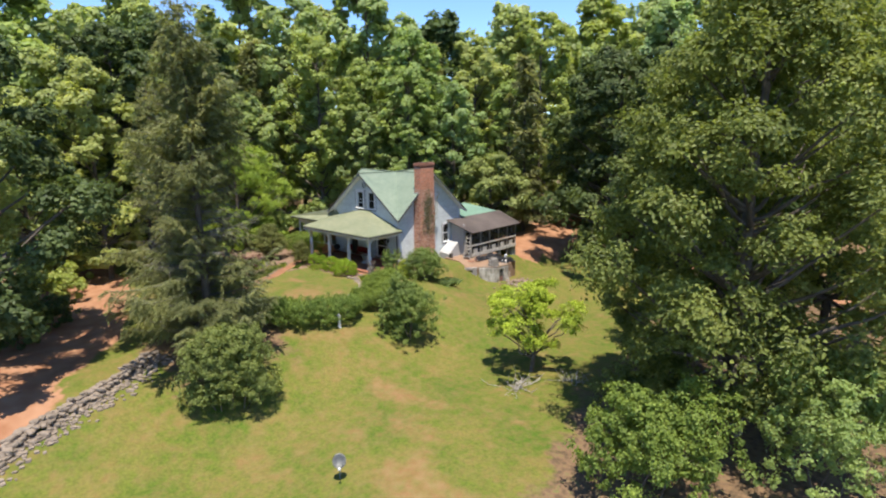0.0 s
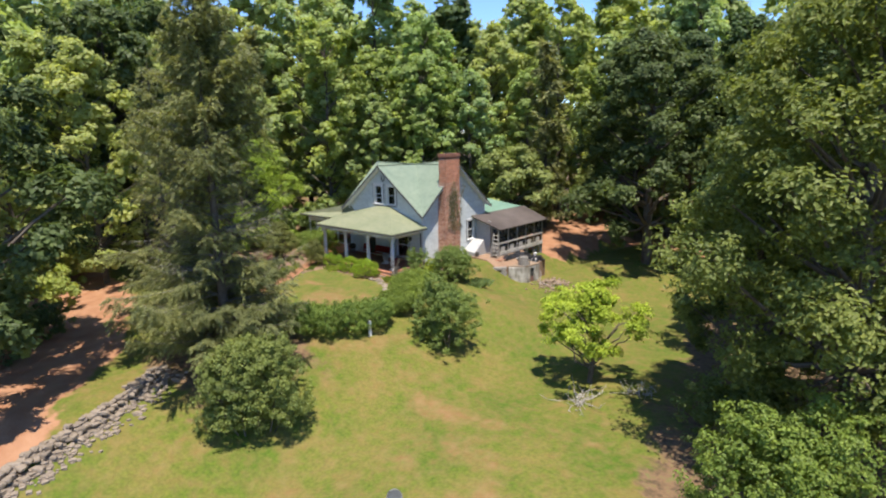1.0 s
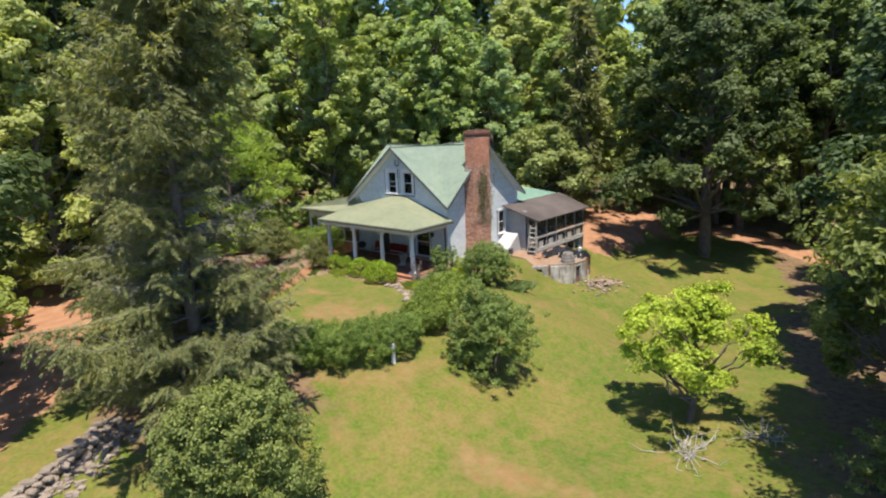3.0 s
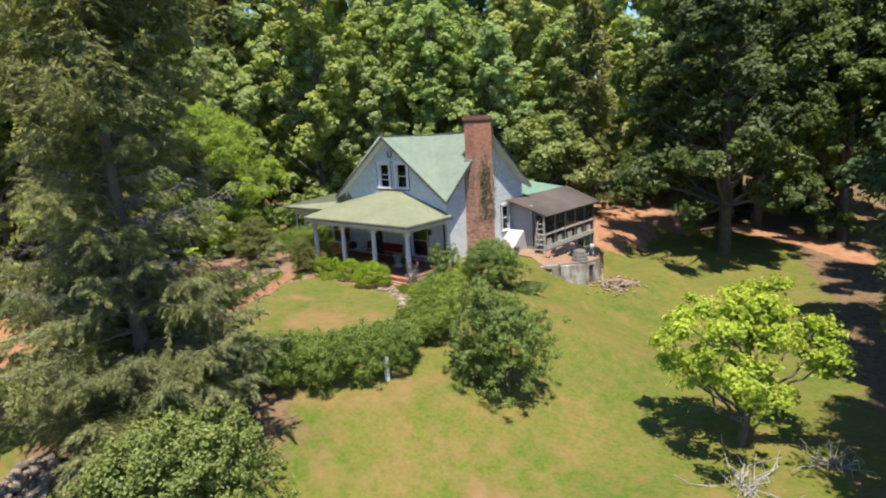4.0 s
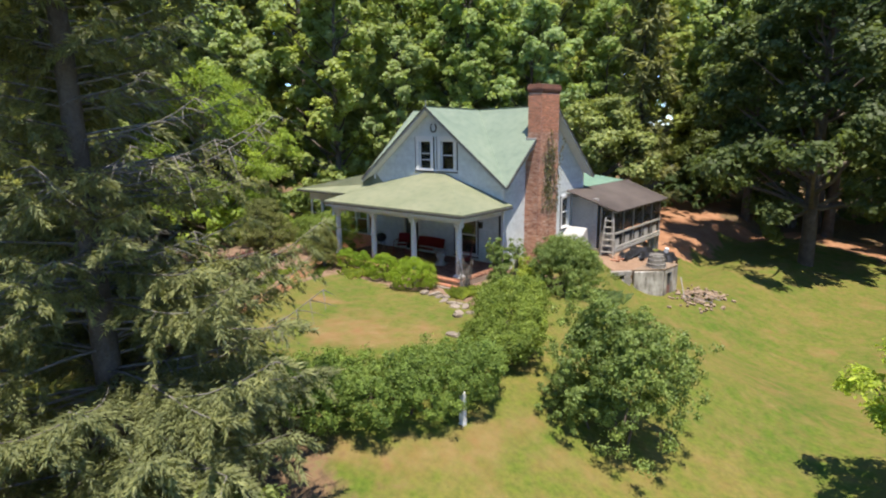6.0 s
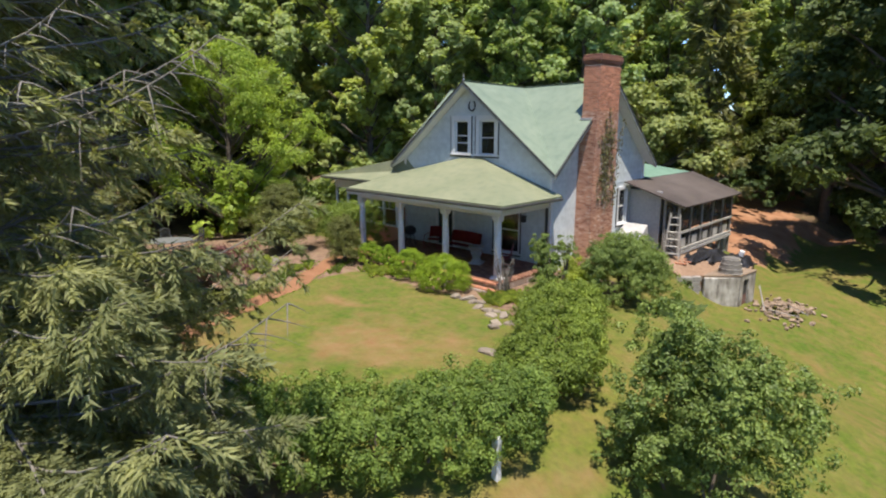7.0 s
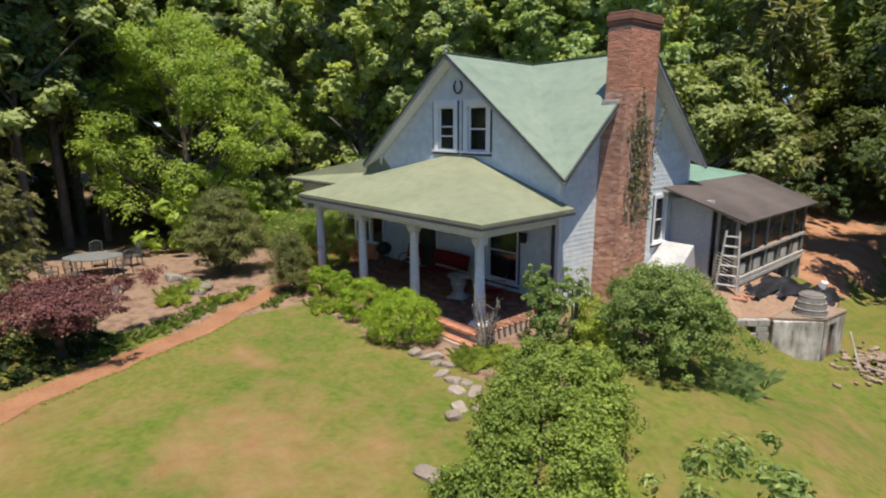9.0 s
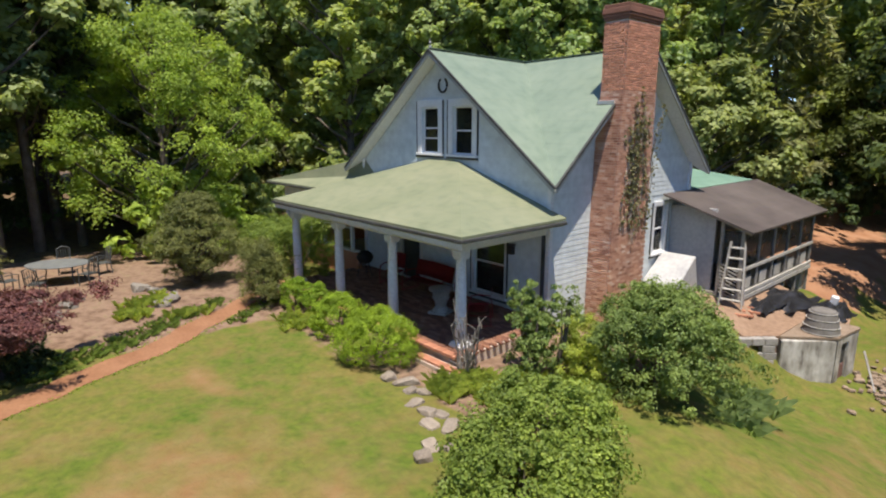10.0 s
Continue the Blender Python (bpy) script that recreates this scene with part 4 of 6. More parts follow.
box_part("gutter_edge", DARK_TRIM, wing, -8.48, -2.75, -4.48, -4.42, 2.90, 2.97, 0.01)
box_part("gutter_edge", DARK_TRIM, wing, -8.48, -8.42, -4.41, 2.0, 2.90, 2.97, 0.01)
box_part("wing_beam", WHITE_PAINT, wing, VX0, VX1, VY0, VY0 + 0.16, 2.42, 2.85, 0.008)
box_part("wing_beam", WHITE_PAINT, wing, VX0, VX0 + 0.16, VY0 + 0.17, VY1, 2.42, 2.85, 0.008)
box_part("wing_ceiling", WHITE_PAINT, wing, -8.35, VX1, -4.35, VY1, 2.86, 2.90, 0)
box_part("half_wall", BRICK, wing, VX0, VX1 + 0.3, VY0, VY0 + 0.2, -0.5, 0.78, 0.01)
box_part("half_wall", BRICK, wing, VX0, VX0 + 0.2, VY0 + 0.21, VY1, -0.5, 0.78, 0.01)
box_part("wing_back_wall", SIDING, wing, VX0, VX1, VY1 - 0.15, VY1, -0.5, 2.85, 0)
box_part("wing_floor", INTERIOR, wing, VX0 + 0.2, VX1, VY0 + 0.21, VY1 - 0.16, -0.1, 0.1, 0)
box_part("window_sill", WHITE_PAINT, wing, VX0 - 0.04, VX1 + 0.3, VY0 - 0.04, VY0 + 0.2, 0.785, 0.84, 0.01)
us = list(np.linspace(VX0 + 0.06, VX1 - 0.06, 6))
for u in us:
    box_part("mullion", WHITE_PAINT, wing, u - 0.06, u + 0.06, VY0 + 0.02, VY0 + 0.14, 0.842, 2.418, 0.006)
for u0, u1 in zip(us, us[1:]):
    pane = box_part("pane", GLASS, wing, u0 + 0.062, u1 - 0.062, VY0 + 0.07, VY0 + 0.077, 0.845, 2.415, 0)
    pane.visible_shadow = False
    box_part("glazing_bar", WHITE_PAINT, wing, u0 + 0.062, u1 - 0.062, VY0 + 0.05, VY0 + 0.10, 1.60, 1.64, 0.004)
for v in np.linspace(VY0 + 0.8, VY1 - 0.3, 4):
    box_part("mullion", WHITE_PAINT, wing, VX0 + 0.02, VX0 + 0.14, v - 0.06, v + 0.06, 0.785, 2.418, 0.006)

# ---- chimney ----
chimney = thing("chimney", "tall tapered red brick chimney with a corbelled cap and dry vine", "chimney")
CX0, CX1 = 5.47, 6.17


def stack_left(z):
    """How far the slightly battered stack reaches towards the front at height z."""
    return float(np.interp(z, [-0.4, 2.1, 4.84, 5.85, 6.05, 8.4], [-1.56, -1.54, -1.48, -1.38, -1.35, -1.35]))


def chimney_core():
    bm = bmesh.new()
    zs = [-0.5, 2.1, 4.84, 5.85, 6.05, 8.10]
    rings = []
    for z in zs:
        i = CX0 + 0.02
        yl = stack_left(z) + 0.02
        rings.append([bm.verts.new(p) for p in ((i, yl, z), (CX1 - 0.02, yl, z), (CX1 - 0.02, 0.24, z), (i, 0.24, z))])
    for a, b in zip(rings, rings[1:]):
        for k in range(4):
            bm.faces.new((a[k], a[(k + 1) % 4], b[(k + 1) % 4], b[k]))
    bm.faces.new(rings[0][::-1])
    bm.faces.new(rings[-1])
    part("mortar_core", bm, MORTAR, chimney)


chimney_core()
for z0, z1, g in ((7.90, 7.975, 0.02), (7.977, 8.05, 0.045), (8.052, 8.20, 0.06), (8.202, 8.29, 0.035)):
    box_part("cap_course", BRICK_DARK, chimney, CX0 - g, CX1 + g, -1.35 - g, 0.26 + g, z0, z1, 0.016)
box_part("flue", DARK_TRIM, chimney, CX0 + 0.2, CX1 - 0.2, -0.95, -0.15, 8.291, 8.33, 0.01)
box_part("flashing", ALUMINIUM, chimney, CX0 - 0.06, RX1 + 0.02, -1.44, -1.385, 5.80, 5.90, 0.006)

# ---- screened back porch ----
screened = thing("screened_porch", "grey weathered screened porch with a brown felt lean-to roof", "porch")
bm = bmesh.new()
q = [(5.50, 2.45, 3.12), (5.56, 10.05, 3.12), (8.20, 9.85, 2.17), (8.20, 2.80, 2.17)]
hull8(bm, [(x, y, z - 0.06) for x, y, z in q] + q)
part("lean_to_roof", bm, ROOF_BROWN, screened)
bm = bmesh.new()
q = [(1.5, 4.72, 3.62), (1.5, 9.6, 3.62), (5.54, 9.6, 3.14), (5.54, 4.72, 3.14)]
hull8(bm, [(x, y, z - 0.06) for x, y, z in q] + q)
part("rear_roof", bm, ROOF_TEAL, screened, "dark green rear roof")
box_part("rear_wall", SIDING, screened, 1.6, 5.46, WY1 + 0.02, 9.4, -0.9, 3.05, 0)
for y in np.arange(2.95, 9.8, 0.56):
    bm = bmesh.new()
    beam(bm, (5.6, y, 2.98), (8.12, y, 2.10), 0.05, 0.11)
    part("rafter", bm, GREY_WOOD, screened)
SX, SY0, SY1, SZ = 7.86, 3.02, 9.5, 0.12
bays = np.linspace(SY0, SY1, 6)
for y in bays:
    box_part("post", GREY_WOOD, screened, SX - 0.05, SX + 0.05, y - 0.05, y + 0.05, -1.2 if y > 4 else -0.1, 2.10, 0.008)
box_part("plate", GREY_WOOD, screened, SX - 0.05, SX + 0.05, SY0 - 0.05, SY1 + 0.05, 2.105, 2.2, 0.008)
box_part("rail", PALE_WOOD, screened, SX + 0.051, SX + 0.10, SY0, SY1, 0.90, 1.01, 0.006)
box_part("sill_board", PALE_WOOD, screened, SX + 0.051, SX + 0.11, SY0, SY1, SZ + 0.02, SZ + 0.13, 0.006)
box_part("sill_board", PALE_WOOD, screened, SX + 0.051, SX + 0.12, SY0, SY1, SZ - 0.16, SZ - 0.02, 0.006)
box_part("floor_deck", GREY_WOOD, screened, 5.5, SX + 0.05, SY0, SY1, SZ - 0.2, SZ - 0.03, 0.006)
for k, (y0, y1) in enumerate(zip(bays, bays[1:])):
    box_part("screen", SCREEN, screened, SX - 0.004, SX + 0.004, y0 + 0.052, y1 - 0.052, 1.03, 2.10, 0)
    box_part("lower_screen", SCREEN, screened, SX - 0.004, SX + 0.004, y0 + 0.052, y1 - 0.052, SZ + 0.14, 0.89, 0)
    box_part("kick_board", PALE_WOOD, screened, SX + 0.008, SX + 0.03, y0 + 0.30, y0 + 0.85, SZ + 0.14, 0.66, 0.004, "pale board patching the screen")
box_part("end_wall", WHITEWASH, screened, 5.47, 6.95, SY0 + 0.12, SY0 + 0.22, -0.2, 2.70, 0)
box_part("post", GREY_WOOD, screened, 7.18, 7.28, SY0 - 0.03, SY0 + 0.07, -0.1, 2.35, 0.006)
box_part("screen", SCREEN, screened, 7.29, SX - 0.06, SY0 + 0.02, SY0 + 0.028, 0.1, 2.12, 0)
for k in range(9):
    bm = bmesh.new()
    beam(bm, (7.26, SY0 - 0.05, 0.18 + 0.11 * k), (7.80, SY0 - 0.05, 0.0 + 0.11 * k), 0.02, 0.04)
    part("lattice_slat", bm, PALE_WOOD, screened)
for x in (6.2, 7.6):
    for y in (5.0, 7.2, 9.3):
        box_part("pier", CONCRETE, screened, x - 0.2, x + 0.2, y - 0.2, y + 0.2, -1.3, SZ - 0.2, 0.02)

# white cellar hatch against the wall
hatch = thing("cellar_hatch", "white painted sloping cellar hatch against the house wall", "hatch")
bm = bmesh.new()
hull8(bm, [(5.50, 1.50, -0.5), (6.62, 1.50, -0.5), (6.62, 3.18, -0.5), (5.50, 3.18, -0.5), (5.50, 1.50, 0.42), (6.62, 1.50, 0.30), (6.62, 2.70, 1.22), (5.50, 2.70, 1.22)])
soften(bm, 0.02)
part("hatch_body", bm, WHITEWASH, hatch)


# ---- cellar, terrace and yard clutter ----
def slab(bm, corners, z0, z1):
    """An upright-sided block over a four-cornered plan; z1 may differ from corner to corner."""
    tops = z1 if isinstance(z1, (list, tuple)) else [z1] * 4
    hull8(bm, [(x, y, z0) for x, y in corners] + [(x, y, z) for (x, y), z in zip(corners, tops)])


def slab_part(name, mat, parent, corners, z0, z1, bevel=0.015, label=""):
    bm = bmesh.new()
    slab(bm, corners, z0, z1)
    if bevel:
        soften(bm, bevel)
    return part(name, bm, mat, parent, label)


cellar = thing("root_cellar", "old pale streaked concrete root cellar sunk into the bank", "cellar")
slab_part("cellar_front", STREAKED, cellar, [(9.52, 2.08), (10.57, 3.18), (10.42, 3.32), (9.37, 2.22)], -2.6, -0.60, 0.03)
slab_part("cellar_jamb", STREAKED, cellar, [(10.575, 3.20), (10.61, 3.50), (10.41, 3.52), (10.40, 3.34)], -2.6, -0.60, 0.01)
slab_part("cellar_jamb", STREAKED, cellar, [(10.67, 4.0), (10.74, 4.6), (10.54, 4.62), (10.47, 4.02)], -2.6, -0.60, 0.01)
slab_part("lintel", STREAKED, cellar, [(10.612, 3.505), (10.668, 3.995), (10.468, 4.015), (10.41, 3.525)], -0.78, -0.60, 0.008)
# dark slab filling the doorway, the opening's shade put into its colour
slab_part("plank_door", DARK_TRIM, cellar, [(10.53, 3.51), (10.59, 3.99), (10.55, 3.995), (10.49, 3.515)], -2.5, -0.79, 0.004)
slab_part("door_panel", RUSTY, cellar, [(10.545, 3.515), (10.605, 3.985), (10.592, 3.988), (10.532, 3.518)], -2.5, -1.45, 0.003, "rusty red-brown lower door panel")
slab_part("cellar_roof", RUBBLE, cellar, [(9.42, 2.12), (10.58, 3.17), (10.76, 4.64), (9.45, 4.72)], -0.597, -0.50, 0.02)
terrace = thing("terrace", "bare red earth terrace beside the house", "terrace")
tagged(terrace, kind="structure")
slab_part("terrace_bank", DIRT, terrace, [(6.3, 1.35), (8.0, 1.30), (8.0, 6.3), (6.3, 6.3)], -1.6, [0.02, -0.08, -0.12, 0.0], 0)
slab_part("terrace_bank", DIRT, terrace, [(8.003, 1.30), (8.75, 1.32), (9.36, 6.3), (8.003, 6.3)], -1.6, [-0.08, -0.5, -0.55, -0.12], 0)
slab_part("terrace_bank", DIRT, terrace, [(8.753, 1.34), (9.37, 2.23), (9.42, 4.74), (9.2, 4.9)], -1.6, [-0.5, -0.55, -0.55, -0.53], 0)
slab_part("terrace_bank", DIRT, terrace, [(9.43, 4.76), (10.45, 4.72), (10.1, 6.5), (9.3, 6.5)], -2.6, [-0.55, -0.56, -0.66, -0.58], 0)
retaining = thing("retaining_wall", "low grey block retaining wall holding the terrace", "retaining wall")
for row in range(4):
    for k in range(3):
        t0, t1 = (k + (0.15 if row % 2 else 0)) / 3.15, (k + 0.97 + (0.15 if row % 2 else 0)) / 3.15
        if row == 2 and k == 1:
            continue
        x0, y0, x1, y1 = 8.62 + 0.76 * t0, 1.12 + 0.88 * t0, 8.62 + 0.76 * t1, 1.12 + 0.88 * t1
        slab_part("block", CONCRETE, retaining, [(x0 + 0.1, y0 - 0.08), (x1 + 0.1, y1 - 0.08), (x1 - 0.06, y1 + 0.06), (x0 - 0.06, y0 + 0.06)], -1.36 + 0.21 * row, -1.36 + 0.2 + 0.21 * row, 0.012)
bm = lathe([(0.60, 0.0), (0.61, 0.03), (0.575, 0.25), (0.565, 0.26), (0.51, 0.5), (0.50, 0.51), (0.44, 0.72), (0.41, 0.80), (0.34, 0.83), (0.33, 0.81)], 28)
tub = part("ridged_tub", bm, TUB, None, smooth=False)
tagged(tub, "upturned grey ridged tub on the cellar roof", "tub")
tub.location = (10.08, 3.36, -0.496)
tub.scale = (0.78, 0.78, 0.8)
for r, z in ((0.61, 0.03), (0.578, 0.255), (0.513, 0.505), (0.442, 0.73)):
    a = np.linspace(0, 2 * np.pi, 33)
    v, f = tubes([np.stack([r * np.cos(a), r * np.sin(a), np.full(33, z), np.full(33, 0.016)], 1)], 5)
    mesh_part("rim", fast_mesh("rim", v, f, True), PALE_WOOD, tub, "pale rim")


def tarp(name, seed, at, sx, sy, h):
    rng = np.random.default_rng(seed)
    n = 26
    u, v = np.meshgrid(np.linspace(-1, 1, n), np.linspace(-1, 1, n), indexing="ij")
    ph = rng.uniform(0, 6, 6)
    r = np.hypot(u, v)
    edge = 1 + 0.15 * np.sin(3 * np.arctan2(v, u) + ph[0]) + 0.08 * np.sin(7 * np.arctan2(v, u) + ph[1])
    z = h * np.clip(1 - r ** 2, 0, 1) ** 0.7 + 0.05 * np.sin(7 * u + 3 * v + ph[2]) + 0.04 * np.sin(5 * v - 9 * u + ph[3]) + 0.03 * np.sin(17 * u + ph[4]) * np.sin(13 * v)
    z = np.maximum(z + 0.03, 0.01)
    i, j = np.meshgrid(np.arange(n - 1), np.arange(n - 1), indexing="ij")
    f = np.stack([i * n + j, (i + 1) * n + j, (i + 1) * n + j + 1, i * n + j + 1], -1).reshape(-1, 4)
    ob = mesh_part(name, fast_mesh(name, np.stack([u * sx * edge, v * sy * edge, z], -1).reshape(-1, 3), f, True), TARP)
    ob.location = at
    return tagged(ob, "crumpled black plastic sheet heaped on the terrace", "tarp", "black plastic sheets")


tarp("plastic_sheet", 3, (8.45, 5.2, -0.42), 0.75, 1.2, 0.35)
tarp("plastic_sheet", 4, (8.35, 3.7, -0.30), 0.42, 0.75, 0.2)
tarp("plastic_sheet", 5, (9.78, 5.5, -0.6), 0.52, 0.75, 0.42)
box_part("white_jug", WHITE_PAINT, None, -0.11, 0.11, -0.08, 0.08, 0, 0.3, 0.04).matrix_basis = pose(9.8, 5.4, -0.2, 8, 12, 30)
tagged(bpy.data.objects["white_jug"], "white plastic jug lying on the black sheet", "jug")
pot = part("flower_pot", lathe([(0.12, 0.0), (0.17, 0.3), (0.19, 0.3), (0.19, 0.36), (0.16, 0.36), (0.15, 0.3), (0.0, 0.3)], 18), TUB, None)
tagged(pot, "round grey-brown flower pot beside the white hatch", "flower pot")
pot.location = (6.78, 1.6, 0.02)
for k in range(7):
    box_part("brick", BRICK_FLOOR, None, -0.10, 0.10, -0.05, 0.05, 0, 0.065, 0.006).matrix_basis = pose(8.25 + 0.13 * (k % 3), 2.1 + 0.16 * k, -0.21 - 0.03 * (k % 3), 0, 0, 37 * k)
for ob in [o for o in bpy.data.objects if o.name.split(".")[0] == "brick"]:
    tagged(ob, "loose weathered red brick lying on the terrace", "brick", "loose bricks on the terrace")

ladder = thing("stepladder", "grey wooden stepladder leaning at the porch corner", "ladder", (7.86, 2.62, -0.08), 12, "", 1.0)
for sx in (-0.25, 0.25):
    bm = bmesh.new()
    beam(bm, (sx * 1.25, -0.28, 0), (sx * 0.75, 0.06, 1.95), 0.035, 0.08)
    part("rail", bm, PALE_WOOD, ladder)
    bm = bmesh.new()
    beam(bm, (sx * 1.2, 0.16, 0), (sx * 0.8, 0.10, 1.85), 0.03, 0.04)
    part("back_leg", bm, DEAD_WOOD, ladder)
for k in range(6):
    t = (k + 0.7) / 6.3
    w = 0.25 * (1.25 - 0.5 * t) - 0.015
    box_part("tread", PALE_WOOD, ladder, -w, w, -0.34 + 0.34 * t, -0.22 + 0.34 * t, 1.95 * t - 0.015, 1.95 * t + 0.015, 0.004)

STONES = [stone_mesh("stone", 40 + k, 0.24 + 0.03 * (k % 3), 0.17 + 0.02 * (k % 2), 0.11 + 0.015 * (k % 4)) for k in range(6)]


def scatter_stones(parent, seed, places, mat=STONE, lo=0.7, hi=1.3, name="stone"):
    rng = np.random.default_rng(seed)
    for x, y, z in places:
        ob = mesh_part(name, STONES[int(rng.integers(0, 6))], mat, parent)
        ob.matrix_basis = pose(x, y, z, *rng.uniform(-14, 14, 2), rng.uniform(0, 360)) @ Matrix.Scale(float(rng.uniform(lo, hi)), 4)


wall_thing = thing("dry_stone_wall", "tumbled grey dry stone wall along the red driveway", "stone wall")
rng = np.random.default_rng(11)
places = []
seg = [math.dist(a, b) for a, b in zip(WALL_LINE, WALL_LINE[1:])]
for k in range(298):
    d = (k + rng.uniform(-0.4, 0.4)) / 298 * sum(seg)
    d = min(max(d, 0.0), sum(seg) - 1e-3)
    for (a, b), s in zip(zip(WALL_LINE, WALL_LINE[1:]), seg):
        if d <= s:
            break
        d -= s
    t = d / s
    row = k % 5
    off = (-0.36, 0.34, 0.0, -0.18, 0.17)[row] + rng.normal(0, 0.07)
    x, y = a[0] + (b[0] - a[0]) * t + off * (b[1] - a[1]) / s, a[1] + (b[1] - a[1]) * t - off * (b[0] - a[0]) / s
    places.append((x, y, ground_z(x, y) + (0.05, 0.05, 0.10, 0.24, 0.24)[row] + rng.uniform(-0.03, 0.05)))
scatter_stones(wall_thing, 12, places, RUBBLE_TAN, 0.5, 0.95)
V, F = [], []
for k in range(700):
    a, b = WALL_LINE[k % 5], WALL_LINE[k % 5 + 1]
    t, off = rng.uniform(0, 1), rng.normal(0.45, 0.38)
    x, y = a[0] + (b[0] - a[0]) * t + off * (b[1] - a[1]) / math.dist(a, b), a[1] + (b[1] - a[1]) * t - off * (b[0] - a[0]) / math.dist(a, b)
    w = rng.uniform(0.04, 0.13)
    c = np.array([(i, j, h) for h in (-0.5, 0.5) for i, j in ((-1, -1), (1, -1), (1, 1), (-1, 1))]) * w * rng.uniform(0.6, 1.1, (8, 3)) @ np.array(Euler((0, 0, rng.uniform(0, 6))).to_matrix())
    V.append(c + (x, y, ground_z(x, y) + 0.02))
    F.append(8 * k + np.array([(3, 2, 1, 0), (4, 5, 6, 7), (0, 1, 5, 4), (1, 2, 6, 5), (2, 3, 7, 6), (3, 0, 4, 7)]))
tagged(mesh_part("fallen_rubble", fast_mesh("fallen_rubble", np.concatenate(V), np.concatenate(F)), RUBBLE_TAN, wall_thing, "small broken stones strewn along the wall"), kind="stuff")

RUB = (12.0, 4.55)
rubble = thing("rubble_heap", "heap of broken stone and old boards beside the cellar", "rubble")
rng = np.random.default_rng(21)
places = []
for k in range(150):
    x, y = RUB[0] + rng.normal(0, 0.55), RUB[1] + rng.normal(0, 0.95)
    places.append((x, y, ground_z(x, y) + 0.05 + 0.2 * max(0, 1 - math.hypot(x - RUB[0], y - RUB[1]))))
scatter_stones(rubble, 22, places, RUBBLE, 0.22, 0.55)
for a, b in (((10.95, 4.5, -1.15), (11.5, 3.55, -1.93)), ((11.6, 3.6, -1.85), (12.7, 3.9, -2.0)), ((12.0, 4.9, -1.9), (12.9, 4.4, -2.0))):
    bm = bmesh.new()
    beam(bm, a, b, 0.05, 0.03)
    part("old_board", bm, GREY_WOOD, rubble)

edging = thing("stone_edging", "flat pale stones edging the flower bed by the porch", "stone edging")
places = [(5.0, -8.2), (5.45, -8.05), (5.85, -8.25), (6.3, -8.5), (6.75, -8.55), (7.15, -8.85), (7.45, -8.6), (7.7, -9.25), (8.0, -9.05), (8.95, -11.15), (6.1, -8.0), (7.0, -8.45), (7.85, -9.6)]
scatter_stones(edging, 31, [(x, y, ground_z(x, y) - 0.01) for x, y in places], STONE_TAN, 0.55, 1.0)

# satellite dish on a short pole
dish = thing("satellite_dish", "small grey satellite dish on a pole in the lawn", "satellite dish", (21.4, -21.7, ground_z(21.4, -21.7)), 52)
bm = lathe([(0.03, -0.3), (0.03, 0.75), (0.02, 0.76)], 10)
part("pole", bm, GREY_METAL, dish)
bm = bmesh.new()
rings = []
for r, d in ((0.02, 0.0), (0.12, 0.01), (0.22, 0.035), (0.31, 0.075)):
    rings.append([bm.verts.new((r * math.cos(a) * 0.92, -d, r * math.sin(a))) for a in np.linspace(0, 2 * math.pi, 25)[:-1]])
for a, b in zip(rings, rings[1:]):
    for i in range(24):
        bm.faces.new((a[i], a[(i + 1) % 24], b[(i + 1) % 24], b[i]))
bm.faces.new(rings[0])
bmesh.ops.solidify(bm, geom=list(bm.faces), thickness=0.012)
refl = part("reflector", bm, GREY_METAL, dish, "grey dish", True)
refl.matrix_basis = pose(0, -0.08, 0.85, -35, 0, 0)
bm = bmesh.new()
beam(bm, (0, -0.06, 0.6), (0, -0.5, 0.72), 0.03, 0.03)
part("feed_arm", bm, GREY_METAL, dish)
box_part("feed_horn", WHITE_PAINT, dish, -0.05, 0.05, -0.56, -0.46, 0.69, 0.8, 0.015, "white feed horn")

post = thing("fence_post", "short white post at the foot of the hedge", "post", (11.88, -14.33, ground_z(11.88, -14.33)))
box_part("post_body", WHITE_PAINT, post, -0.07, 0.07, -0.07, 0.07, -0.2, 0.85, 0.012)


